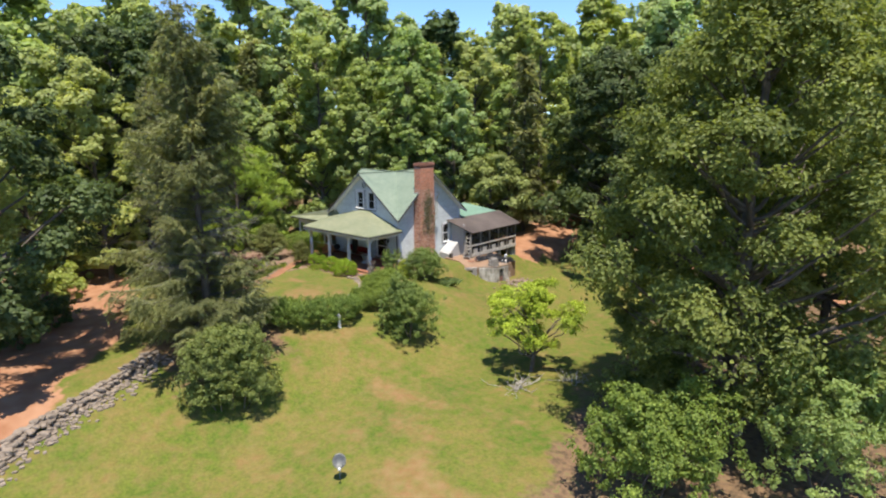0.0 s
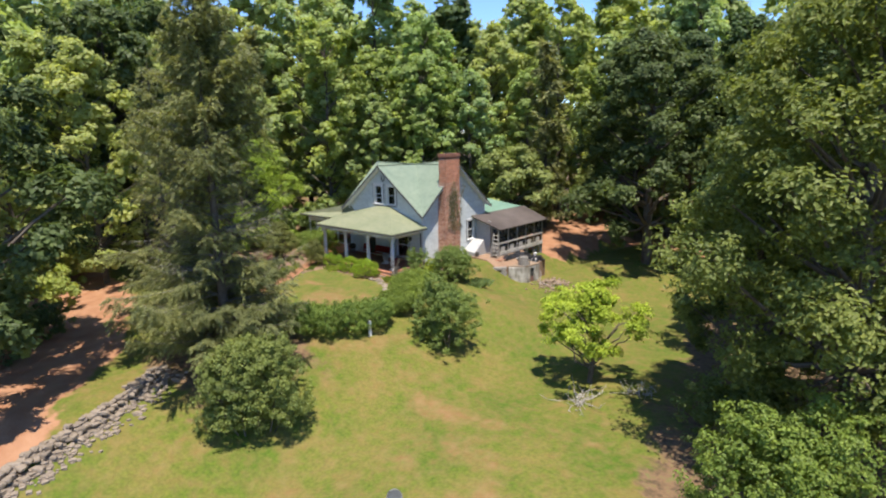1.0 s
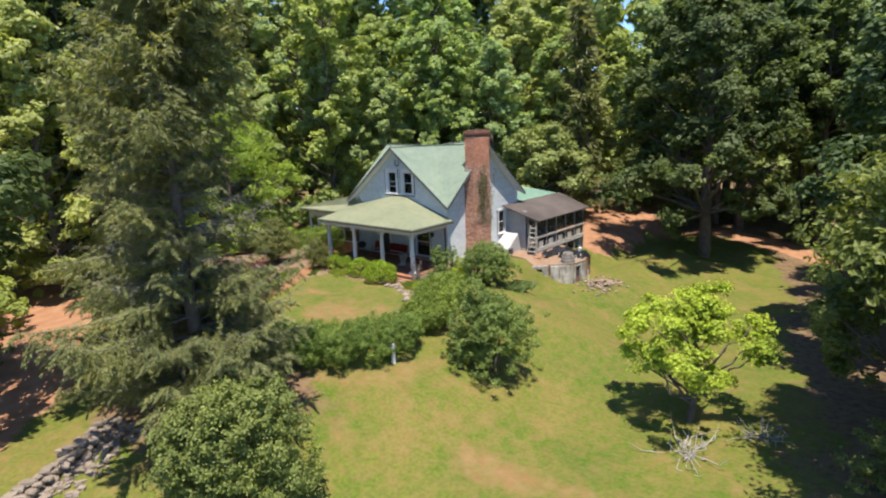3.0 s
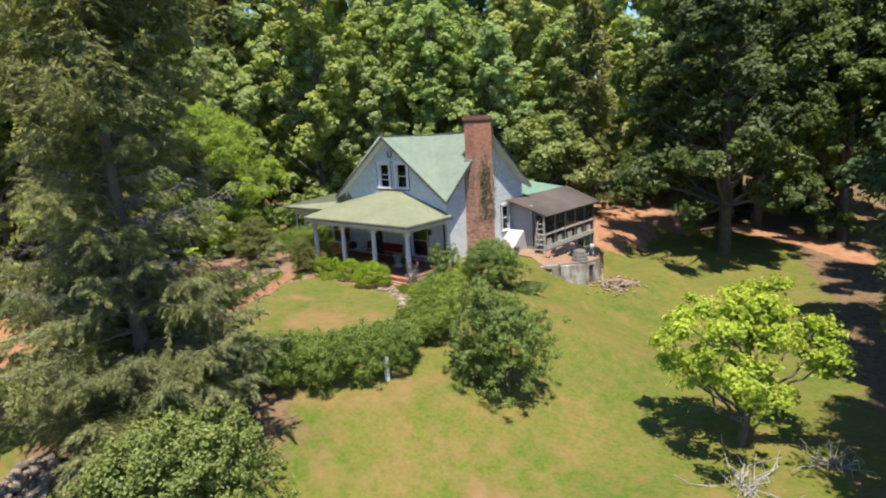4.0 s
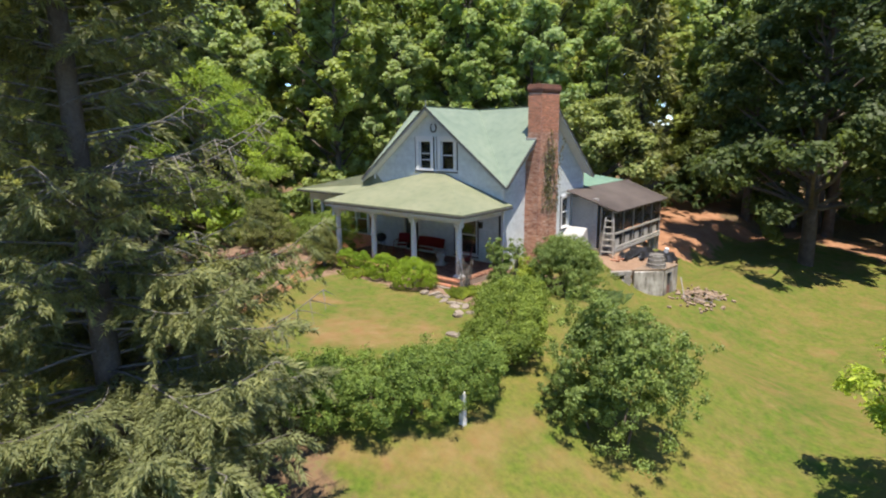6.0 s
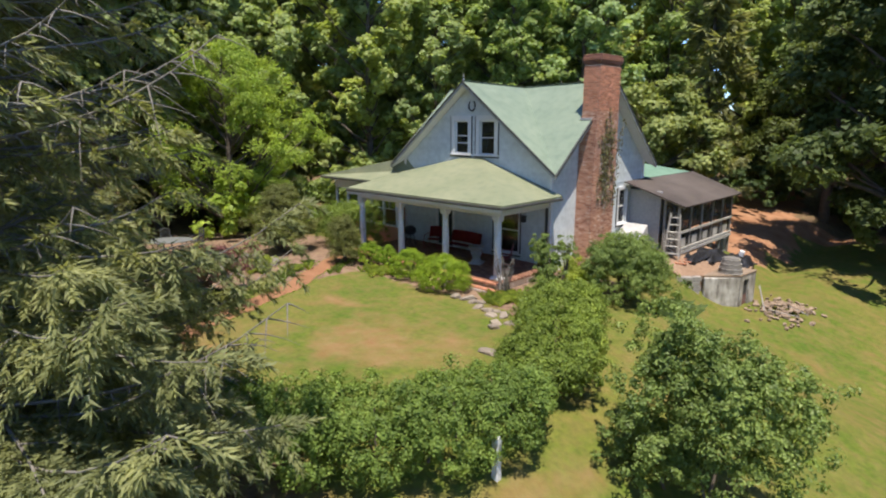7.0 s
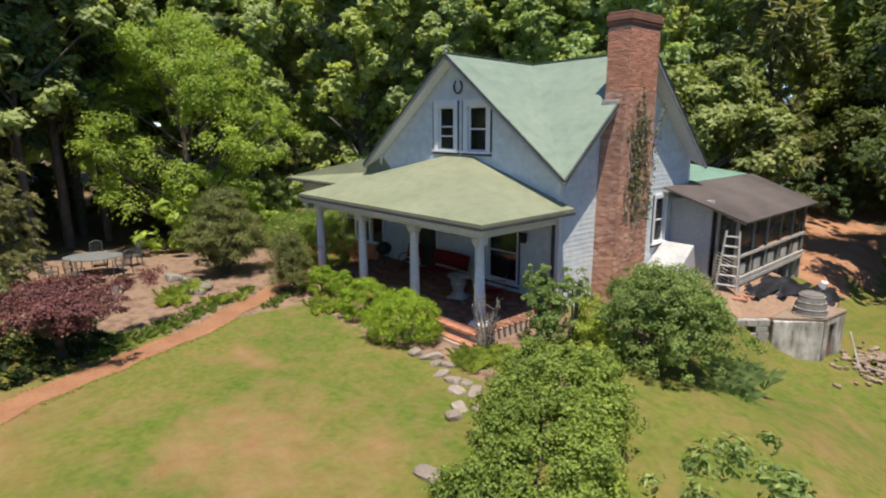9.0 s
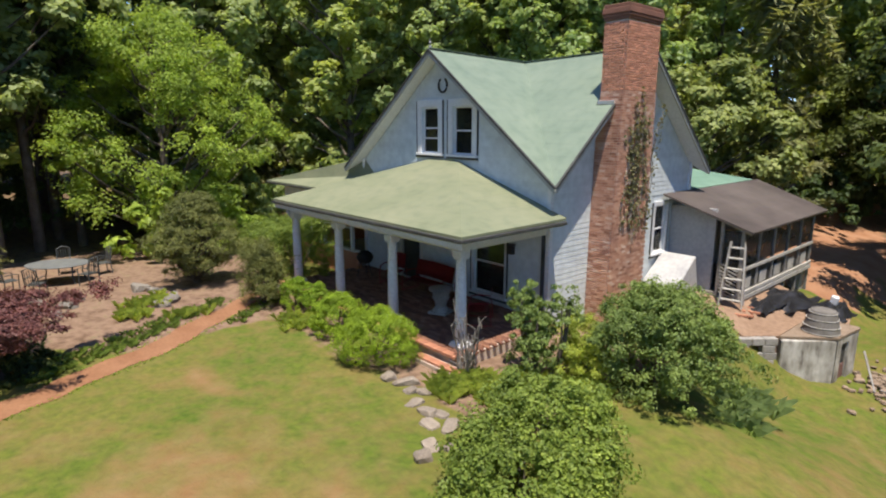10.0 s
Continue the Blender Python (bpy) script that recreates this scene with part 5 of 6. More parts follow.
# ---- porch furniture ----
def metal_chair(at, turn, wide, name, label, category):
    ob = thing(name, label, category, at, turn, "red porch seats")
    n = 10
    for nm, rows in (("seat", [(0.26, 0.40), (0.1, 0.38), (-0.1, 0.37), (-0.24, 0.41)]), ("backrest", [(0.25, 0.45), (0.30, 0.65), (0.34, 0.82), (0.37, 0.92)])):
        bm = bmesh.new()
        grid = [[bm.verts.new((x, y, z + (0.03 * (1 - (2 * x / wide) ** 2) if nm == "backrest" else 0))) for x in np.linspace(-wide / 2, wide / 2, n)] for y, z in rows]
        for a, b in zip(grid, grid[1:]):
            for i in range(n - 1):
                bm.faces.new((a[i], a[i + 1], b[i + 1], b[i]))
        bmesh.ops.solidify(bm, geom=list(bm.faces), thickness=0.025)
        part(nm, bm, RED_PAINT, ob, smooth=True)
    for sx in (-1, 1):
        x = sx * (wide / 2 + 0.03)
        v, f = tubes([[(x, -0.26, 0.0, 0.016), (x, -0.28, 0.3, 0.016), (x, -0.22, 0.58, 0.016), (x, 0.0, 0.62, 0.016), (x, 0.28, 0.60, 0.016)]], 7)
        mesh_part("arm", fast_mesh("arm", v, f, True), RED_PAINT, ob)
        v, f = tubes([[(x, -0.3, 0.02, 0.016), (x, 0.0, 0.015, 0.016), (x, 0.36, 0.02, 0.016), (x, 0.32, 0.5, 0.014)]], 7)
        mesh_part("runner", fast_mesh("runner", v, f, True), RED_PAINT, ob)
    return ob


metal_chair((1.55, -4.15, 0.2), 0, 1.7, "glider_bench", "red painted metal glider bench on the porch", "bench")
metal_chair((4.35, -4.75, 0.2), -50, 0.7, "porch_chair", "red painted metal porch chair", "chair")
metal_chair((-0.25, -4.1, 0.2), 20, 0.6, "porch_chair", "red painted metal porch chair", "chair")

ped = thing("stone_pedestal", "pale carved stone pedestal table on the porch floor", "pedestal", (3.15, -5.0, 0.2), 20)
part("pedestal_top", lathe([(0.26, 0.62), (0.33, 0.65), (0.34, 0.70), (0.30, 0.72)], 20), CONCRETE, ped)
part("pedestal_stem", lathe([(0.24, 0.07), (0.22, 0.12), (0.15, 0.2), (0.17, 0.32), (0.24, 0.44), (0.22, 0.52), (0.26, 0.61)], 14), CONCRETE, ped)
box_part("pedestal_base", CONCRETE, ped, -0.27, 0.27, -0.27, 0.27, 0.0, 0.069, 0.015)

grill = thing("kettle_grill", "black covered kettle grill standing on the porch", "grill", (-1.55, -4.3, 0.2))
part("kettle", lathe([(0.05, 0.42), (0.22, 0.5), (0.29, 0.64), (0.29, 0.68), (0.24, 0.80), (0.12, 0.88), (0.03, 0.90)], 18), BLACK_METAL, grill, smooth=True)
for a in (0.3, 2.4, 4.5):
    v, f = tubes([[(0.3 * math.cos(a), 0.3 * math.sin(a), 0.0, 0.014), (0.16 * math.cos(a), 0.16 * math.sin(a), 0.5, 0.014)]], 6)
    mesh_part("leg", fast_mesh("leg", v, f, True), BLACK_METAL, grill)


# ---- patio ----
def patio_chair(at, turn):
    ob = thing("patio_chair", "dark wrought iron garden chair with curved arms", "chair", at, turn, "chairs round the patio table")
    box_part("seat", IRON, ob, -0.24, 0.24, -0.24, 0.24, 0.42, 0.445, 0.01)
    for x in (-0.22, 0.22):
        v, f = tubes([[(x, -0.22, 0, 0.02), (x, -0.22, 0.3, 0.02), (x, -0.24, 0.64, 0.02), (x, -0.05, 0.68, 0.02), (x, 0.22, 0.66, 0.02)]], 6)
        mesh_part("front_leg", fast_mesh("front_leg", v, f, True), IRON, ob)
        v, f = tubes([[(x, 0.26, 0, 0.02), (x, 0.22, 0.43, 0.02), (x, 0.30, 0.98, 0.02)]], 6)
        mesh_part("back_leg", fast_mesh("back_leg", v, f, True), IRON, ob)
    for k in range(5):
        x = -0.16 + 0.08 * k
        v, f = tubes([[(x, 0.225, 0.45, 0.012), (x, 0.295, 0.96, 0.012)]], 5)
        mesh_part("back_bar", fast_mesh("back_bar", v, f, True), IRON, ob)
    v, f = tubes([[(-0.23, 0.30, 0.96, 0.02), (0, 0.315, 1.05, 0.02), (0.23, 0.30, 0.96, 0.02)]], 6)
    mesh_part("top_rail", fast_mesh("top_rail", v, f, True), IRON, ob)
    return ob


TX, TY = -10.4, -11.9
TZ = ground_z(TX, TY)
table = thing("patio_table", "grey oval garden table on the patio", "table", (TX, TY, TZ), 55)
bm = lathe([(0.78, 0.70), (0.80, 0.715), (0.80, 0.735), (0.77, 0.745)], 36)
for v in bm.verts:
    v.co.x *= 1.35
part("tabletop", bm, GREY_METAL, table)
for sx in (-0.7, 0.7):
    for sy in (-0.4, 0.4):
        v, f = tubes([[(sx * 1.05, sy * 1.05, 0, 0.022), (sx * 0.9, sy * 0.9, 0.35, 0.022), (sx, sy, 0.70, 0.022)]], 6)
        mesh_part("leg", fast_mesh("leg", v, f, True), IRON, table)
first_chair = patio_chair((TX + 1.5, TY - 0.9, TZ), 235)
for dx, dy, turn in ((0.3, -1.55, 200), (1.35, 0.7, 305), (-0.4, 1.5, 10), (-1.45, 0.4, 80)):
    copy_thing(first_chair, pose(TX + dx, TY + dy, ground_z(TX + dx, TY + dy), 0, 0, turn))


# ---- driveway stones of the path: a narrow brick-dust walk ----
def ribbon(name, pts, half, lift, mat, label, category, wobble=0.06):
    p = np.array(pts, float)
    d = np.r_[0, np.cumsum(np.hypot(*np.diff(p, axis=0).T))]
    s = np.arange(0, d[-1], 0.22)
    c = np.stack([np.interp(s, d, p[:, 0]), np.interp(s, d, p[:, 1])], 1)
    for k in range(12):
        c[1:-1] = 0.25 * c[:-2] + 0.5 * c[1:-1] + 0.25 * c[2:]
    t = unit(np.gradient(c, axis=0))
    nrm = np.stack([-t[:, 1], t[:, 0]], 1)
    across = np.linspace(-1, 1, 7)
    wl = wobble * np.sin(s * 2.1) + wobble * 0.6 * np.sin(s * 5.3 + 1)
    q = c[:, None] + nrm[:, None] * (across[None, :, None] * (half + wl[:, None, None] * np.sign(across)[None, :, None]))
    z = land(q[..., 0], q[..., 1]) + lift * (1 - 0.5 * across ** 4)
    n, m = len(s), 7
    i, j = np.meshgrid(np.arange(n - 1), np.arange(m - 1), indexing="ij")
    f = np.stack([i * m + j, (i + 1) * m + j, (i + 1) * m + j + 1, i * m + j + 1], -1).reshape(-1, 4)
    ob = mesh_part(name, fast_mesh(name, np.concatenate([q, z[..., None]], -1).reshape(-1, 3), f, True), mat)
    return tagged(ob, label, category, kind="structure")


ribbon("garden_path", GARDEN_PATH, 0.40, 0.02, PATH_DIRT, "narrow red brick-dust garden path beside the lawn", "path")


# ---- planting ----
def put_bush(name, label, at, blobs, count, leaf, mat, seed, group="", rough=0.16, wide=0.6, stems=5, tuft=0.30):
    z = ground_z(*at)
    ob = thing(name, label, "shrub", (at[0], at[1], z), 0, group)
    mesh_part("leaves", bush_mesh(name, seed, blobs, count, leaf, rough, wide=wide, tuft=tuft), mat, ob)
    rng = np.random.default_rng(seed)
    lines = []
    for k in range(stems):
        b = blobs[k % len(blobs)]
        a = rng.uniform(0, 6.28)
        lines.append([(b[0] * 0.6, b[1] * 0.6, -0.15, 0.04), (b[0] + 0.2 * math.cos(a) * b[3], b[1] + 0.2 * math.sin(a) * b[4], b[2] * 0.6, 0.03), (b[0] + 0.5 * math.cos(a) * b[3], b[1] + 0.5 * math.sin(a) * b[4], b[2] + 0.4 * b[5], 0.012)])
    v, f = tubes(lines, 5)
    mesh_part("stem", fast_mesh("stem", v, f, True), BARK, ob)
    return ob


put_bush("evergreen_shrub", "large rounded dark evergreen shrub in two lobes on the lawn", (13.65, -22.4), [(-0.6, -0.95, 1.45, 1.12, 1.12, 1.55), (0.5, 0.95, 1.4, 1.12, 1.12, 1.5), (-0.4, -0.75, 3.05, 1.1, 1.1, 1.2), (0.35, 0.75, 3.1, 1.1, 1.1, 1.15), (0, 0, 2.6, 1.1, 1.1, 1.5)], 48000, 0.10, LEAF_HOLLY, 1, rough=0.2, tuft=0.4)
put_bush("evergreen_shrub", "upright dark holly shrub beyond the end of the hedge", (14.5, -11.2), [(0.2, 0.1, 1.4, 1.5, 1.5, 1.5), (-0.8, 0.1, 2.5, 0.95, 0.95, 1.2), (0.6, 0, 2.3, 1.1, 1.1, 1.0), (-0.8, -0.5, 0.9, 0.85, 0.85, 0.9)], 38000, 0.088, LEAF_LAUREL, 2, rough=0.22, tuft=0.32)
put_bush("evergreen_shrub", "dense glossy green shrub by the house wall", (9.2, -4.2), [(0, 0, 0.85, 1.42, 1.42, 1.15), (-0.15, 0.15, 1.4, 1.1, 1.1, 0.85)], 40000, 0.07, LEAF_LAUREL, 3, rough=0.2, tuft=0.26)
put_bush("leggy_shrub", "loose upright green shrub beside the porch column", (7.1, -5.8), [(0, 0, 0.7, 0.6, 0.6, 0.7), (-0.4, 0.1, 1.65, 0.3, 0.3, 0.4), (0.5, 0.3, 1.5, 0.35, 0.35, 0.45), (0.1, -0.3, 1.25, 0.35, 0.35, 0.4)], 8500, 0.075, LEAF_LAUREL, 4, rough=0.3, stems=14)
put_bush("low_shrub", "low yellowish green shrub below the chimney", (7.5, -4.5), [(0, 0, 0.45, 0.7, 0.7, 0.6), (0.5, -0.6, 0.35, 0.6, 0.6, 0.5)], 9000, 0.065, LEAF_SPRING, 5, rough=0.3)
for k, (x, y, r, h) in enumerate(((-0.75, -7.3, 0.50, 0.52), (0.15, -7.15, 0.40, 0.5), (2.0, -7.6, 0.72, 0.62), (4.0, -7.75, 0.98, 0.66))):
    put_bush("boxwood", "clipped bright green boxwood before the porch", (x, y), [(0, 0, h * 0.75, r, r * 0.85, h)], int(18000 * r * r) + 4000, 0.043, LEAF_BOX, 10 + k, "boxwoods along the porch", 0.085, tuft=0.25)
put_bush("arborvitae", "soft upright olive green shrub at the porch end", (-1.7, -7.9), [(0, 0, 0.8, 0.55, 0.55, 1.05), (0.05, 0, 1.5, 0.33, 0.33, 0.5)], 22000, 0.06, NEEDLES_OLIVE, 16, wide=0.4, tuft=0.42)
put_bush("round_shrub", "big rounded green shrub before the glazed room", (-4.4, -5.7), [(0.5, 0.1, 0.95, 1.45, 1.3, 1.2), (-1.2, 0.0, 0.9, 1.3, 1.2, 1.05)], 26000, 0.07, LEAF_HEDGE, 17, rough=0.12, tuft=0.34)


def hedge(name, label, pts, half, height, count, seed):
    """A clipped but shaggy hedge along a broken line, made of leafy tufts."""
    rng = np.random.default_rng(seed)
    p = np.array(pts, float)
    d = np.r_[0, np.cumsum(np.hypot(*np.diff(p, axis=0).T))]
    per = 46
    n = count // per
    s = rng.uniform(0, d[-1], n)
    cx, cy = np.interp(s, d, p[:, 0]), np.interp(s, d, p[:, 1])
    tx, ty = np.interp(s + 0.4, d, p[:, 0]) - np.interp(s - 0.4, d, p[:, 0]), np.interp(s + 0.4, d, p[:, 1]) - np.interp(s - 0.4, d, p[:, 1])
    l = np.hypot(tx, ty)
    tx, ty = tx / l, ty / l
    a = rng.uniform(-0.42, np.pi + 0.42, n)
    ends = np.clip(np.minimum(s, d[-1] - s) / 0.8, 0.2, 1) ** 0.5
    boss = np.sin(s * 8.3 + 2.0 * np.sin(5 * a)) * np.sin(6.0 * a + 1.7 * np.sin(s * 3.1)) + 0.6 * np.sin(s * 13.1 - 9 * a)
    lump = 1 + 0.13 * np.sin(s * 2.3 + 2 * a) + 0.09 * np.sin(s * 4.7 - 3 * a) + 0.15 * boss - 0.24 * (boss < -0.45) + 0.05 * rng.normal(size=n)
    depth = 1 - 0.40 * rng.random(n) ** 2.6
    ca, sa = np.sign(np.cos(a)) * np.abs(np.cos(a)) ** 0.7, np.sin(a)
    off = half * ca * lump * depth * ends * np.where(sa < 0, 1 + 0.9 * sa, 1)
    z = 0.42 * height + 0.52 * height * np.sign(sa) * np.abs(sa) ** 0.75 * lump * depth * ends
    c = np.stack([cx - ty * off, cy + tx * off, land(cx, cy) + np.maximum(z, 0.30)], 1)
    out = np.stack([-ty * np.cos(a), tx * np.cos(a), np.sin(a)], 1)
    face = unit(out + 0.3 * rng.normal(size=out.shape))
    e = unit(rng.normal(size=(n, per, 3)) + 1.0 * face[:, None])
    P = (c[:, None] + e * (0.19 * rng.uniform(0.55, 1.35, (n, 1, 1)) * rng.uniform(0.45, 1.05, (n, per, 1)))).reshape(-1, 3)
    N = unit(0.9 * e + 0.3 * np.array([0, 0, 1.0]) + 0.28 * rng.normal(size=(n, per, 3))).reshape(-1, 3)
    o = np.array([p[0, 0], p[0, 1], ground_z(*p[0])])
    ob = thing(name, label, "hedge", o)
    v, f = leaf_arrays(rng, P - o, N, 0.065, 0.044)
    mesh_part("leaves", fast_mesh(name, v, f), LEAF_HEDGE, ob)
    lines = []
    for k in np.arange(0.4, d[-1], 0.45):
        x, y = np.interp(k, d, p[:, 0]) + rng.normal(0, 0.15), np.interp(k, d, p[:, 1]) + rng.normal(0, 0.15)
        g = ground_z(x, y)
        lines.append([(x - o[0], y - o[1], g - o[2] - 0.1, 0.035), (x - o[0] + rng.normal(0, 0.2), y - o[1] + rng.normal(0, 0.2), g - o[2] + height * 0.7, 0.012)])
    for line in lines:
        v, f = tubes([line], 5)
        mesh_part("stem", fast_mesh("stem", v, f, True), BARK, ob)
    return ob


hedge("hedge", "shaggy green hedge along the edge of the upper lawn", [(7.8, -18.6), (9.8, -17.0), (11.05, -14.9), (11.4, -12.4)], 0.95, 1.5, 64000, 51)
hedge("hedge", "broad green hedge running back to the porch", [(11.1, -12.1), (10.7, -10.5), (9.6, -8.7), (8.6, -7.3)], 0.98, 1.25, 62000, 52)

# red maple, dwarf conifer, border plants
mm = lobed_tree("red_maple", 61, 1.85, 2.1, 0.9, 36, 9, 72, 0.62, 0.21, 0.075, 0.10, 0.22, 0.35, far=False, flat=0.34, spread=0.4)
plant_tree("japanese_maple", "low spreading dark red Japanese maple in the garden bed", "tree", mm, LEAF_RED, (-0.75, -14.5, ground_z(-0.75, -14.5)))
cm = lobed_tree("dwarf_conifer", 62, 3.3, 1.5, 0.25, 64, 11, 52, 0.52, 0.21, 0.08, 0.09, 0.24, 0.2, far=False, flat=0.40, spread=0.16, slim=0.4)
plant_tree("dwarf_conifer", "small layered olive green conifer beside the path", "conifer", cm, NEEDLES_OLIVE, (-5.9, -8.4, ground_z(-5.9, -8.4)))

# yellow-green tree on the lawn
ym = lobed_tree("lime_tree", 63, 5.6, 2.4, 1.2, 30, 8, 68, 0.80, 0.32, 0.15, 0.11, 0.42, 0.4, far=False, flat=0.42, spread=0.42)
plant_tree("golden_tree", "small bright yellow-green tree on the lawn", "tree", ym, LEAF_LIME, (22.0, -8.4, ground_z(22.0, -8.4)))

# the spruces beside the driveway
sa = spruce_meshes("tall_spruce", 71, 18.5, 4.4, 1.3, 0.36, 7, 0.11, 0.34, 0.12, 0.27, 0.62, 0.27, 0.20)
plant_tree("spruce", "tall old grey-green spruce with sagging branches", "spruce", sa, NEEDLES, (9.5, -21.3, ground_z(9.5, -21.3)), 20, 1.0, "spruces by the drive")
sb = spruce_meshes("second_spruce", 72, 16.0, 3.7, 1.1, 0.46, 6, 0.11, 0.42, 0.12, 0.2, 0.7, 0.27, 0.21)
plant_tree("spruce", "old grey-green spruce with bare lower branches", "spruce", sb, NEEDLES, (6.3, -20.6, ground_z(6.3, -20.6)), 200, 1.0, "spruces by the drive")
# extra spruce, mostly out of view, added to throw shade on the path
plant_tree("spruce", "young dark spruce added to shade the end of the path", "spruce", sb, NEEDLES, (-0.3, -19.5, ground_z(-0.3, -19.5)), 75, 0.92, "spruces by the drive")

# big broadleaf trees
big = [lobed_tree("broad_tree", 81, 20, 7.3, 0.6, 46, 12, 78, 1.75, 0.64, 0.29, 0.34, 0.34, 0.3),
       lobed_tree("broad_tree", 82, 19, 6.2, 1.4, 44, 12, 80, 1.55, 0.60, 0.27, 0.32, 0.3, 0.28),
       lobed_tree("high_tree", 83, 21, 7.0, 1.7, 58, 12, 72, 1.9, 0.68, 0.30, 0.36, 0.25, 0.3)]
big.append(lobed_tree("tall_maple", 85, 21, 4.4, 6.2, 38, 11, 70, 1.4, 0.6, 0.30, 0.30, 0.3, 0.3))
near_maple = lobed_tree("near_maple", 84, 20, 6.5, 1.2, 92, 12, 74, 1.75, 0.66, 0.22, 0.34, 0.3, 0.3, far=False)
plant_tree("broadleaf_tree", "large spreading green maple at the lawn's edge", "tree", near_maple, LEAF_MAPLE, (32.8, -8.3, ground_z(32.8, -8.3)), 40)
# LEAF_DARK on the yard trees carries their shade in the leaf colour
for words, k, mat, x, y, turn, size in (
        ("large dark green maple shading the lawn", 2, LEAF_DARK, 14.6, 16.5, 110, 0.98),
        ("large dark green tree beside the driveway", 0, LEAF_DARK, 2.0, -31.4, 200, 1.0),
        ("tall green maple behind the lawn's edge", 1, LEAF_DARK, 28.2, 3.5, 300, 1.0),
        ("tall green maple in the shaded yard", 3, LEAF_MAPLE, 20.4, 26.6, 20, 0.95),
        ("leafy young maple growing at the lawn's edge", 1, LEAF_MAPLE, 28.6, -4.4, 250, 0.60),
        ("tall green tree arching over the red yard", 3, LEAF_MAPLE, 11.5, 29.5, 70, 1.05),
        ("low-branched tree darkened for the shade behind the red yard", 1, LEAF_DARK, 8.6, 27.0, 40, 0.85),
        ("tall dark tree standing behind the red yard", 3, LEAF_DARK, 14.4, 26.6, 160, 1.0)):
    plant_tree("broadleaf_tree", words, "tree", big[k], mat, (x, y, ground_z(x, y)), turn, size)
put_bush("light_shrub", "tall light green shrub under the maple", (31.6, -15.6), [(0, 0, 2.0, 2.0, 2.0, 2.0), (1.0, 1.2, 2.4, 1.7, 1.7, 1.7)], 22000, 0.14, LEAF_HEDGE, 18, rough=0.26, tuft=0.42)
put_bush("light_shrub", "dark green shrub at the lawn's edge", (28.9, -10.2), [(0, 0, 1.2, 1.6, 1.6, 1.4), (0.9, 0.9, 1.6, 1.4, 1.4, 1.5)], 14000, 0.14, LEAF_MAPLE, 20, rough=0.26, tuft=0.42)
put_bush("light_shrub", "light green saplings under the maple", (36.5, -11.0), [(0, 0, 2.0, 2.3, 2.3, 2.3), (-1.4, 1.5, 3.2, 1.7, 1.7, 1.9), (1.2, 0.6, 3.4, 1.4, 1.4, 1.6)], 20000, 0.15, LEAF_LIGHT, 19, rough=0.3, tuft=0.45)
put_bush("light_shrub", "light green sapling beside the red maple", (-3.6, -17.0), [(0, 0, 1.3, 1.2, 1.2, 0.8), (0.3, -0.3, 2.2, 0.9, 0.9, 0.7), (0.6, 0.2, 1.5, 0.8, 0.8, 0.6)], 10000, 0.13, LEAF_LIGHT, 24, rough=0.3, tuft=0.36)
hm = spruce_meshes("hemlock", 73, 7.5, 2.5, 0.8, 0.34, 6, 0.11, 0.3, 0.0, 0.11, 0.8, 0.28, 0.26)
plant_tree("hemlock", "soft grey-green young hemlock beside the garden bed", "conifer", hm, NEEDLES, (-7.2, -15.9, ground_z(-7.2, -15.9)), 40)
for x, y in ((-3.6, -26.4), (-1.0, -28.8)):
    put_bush("dark_shrub", "dark green shrub in the shade beside the driveway", (x, y), [(0, 0, 0.9, 1.6, 1.6, 1.1), (1.0, 0.7, 0.8, 1.2, 1.2, 0.9)], 6000, 0.17, LEAF_DARK, 23, rough=0.26, tuft=0.42)

lt = lobed_tree("locust", 91, 10.9, 4.9, 1.1, 74, 9, 72, 1.2, 0.5, 0.14, 0.2, 0.4, 0.25, far=False, flat=0.55)
plant_tree("locust_tree", "feathery light green tree behind the patio", "tree", lt, LEAF_LOCUST, (-14.2, -6.6, ground_z(-14.2, -6.6)), 0, 1.0)
mg = lobed_tree("magnolia", 92, 8.6, 4.1, 0.4, 40, 10, 60, 1.1, 0.5, 0.25, 0.2, 0.35, 0.4, far=True)
plant_tree("magnolia", "broad pale green magnolia behind the house", "tree", mg, LEAF_PALE, (1.2, 14.2, ground_z(1.2, 14.2)))

# dry vine climbing the chimney
rng = np.random.default_rng(77)
lines, P = [], []
for k in range(13):
    y, z = rng.uniform(-1.25, -0.45) if k < 9 else rng.uniform(-0.25, 0.12), rng.uniform(2.0, 3.6)
    ln = []
    while z < rng.uniform(5.0, 6.4):
        ln.append((CX1 + 0.02, y, z, 0.012))
        y, z = y + rng.normal(0, 0.06) + 0.006, z + 0.16
        for q in range(int(rng.integers(0, 7))):
            P.append((CX1 + 0.03 + rng.uniform(0, 0.07), y + rng.normal(0, 0.10), z + rng.normal(0, 0.08)))
    if len(ln) > 2:
        lines.append(ln)
v, f = tubes(lines, 5)
vine = mesh_part("vine", fast_mesh("vine", v, f, True), DEAD_WOOD, chimney, "dry climbing vine with sparse leaves")
P = np.array(P)
v, f = leaf_arrays(rng, P, unit(np.array([1.0, -0.2, 0.5]) + 0.5 * rng.normal(size=P.shape)), 0.10, 0.075)
mesh_part("vine_leaves", fast_mesh("vine_leaves", v, f), DRY_LEAF, vine)


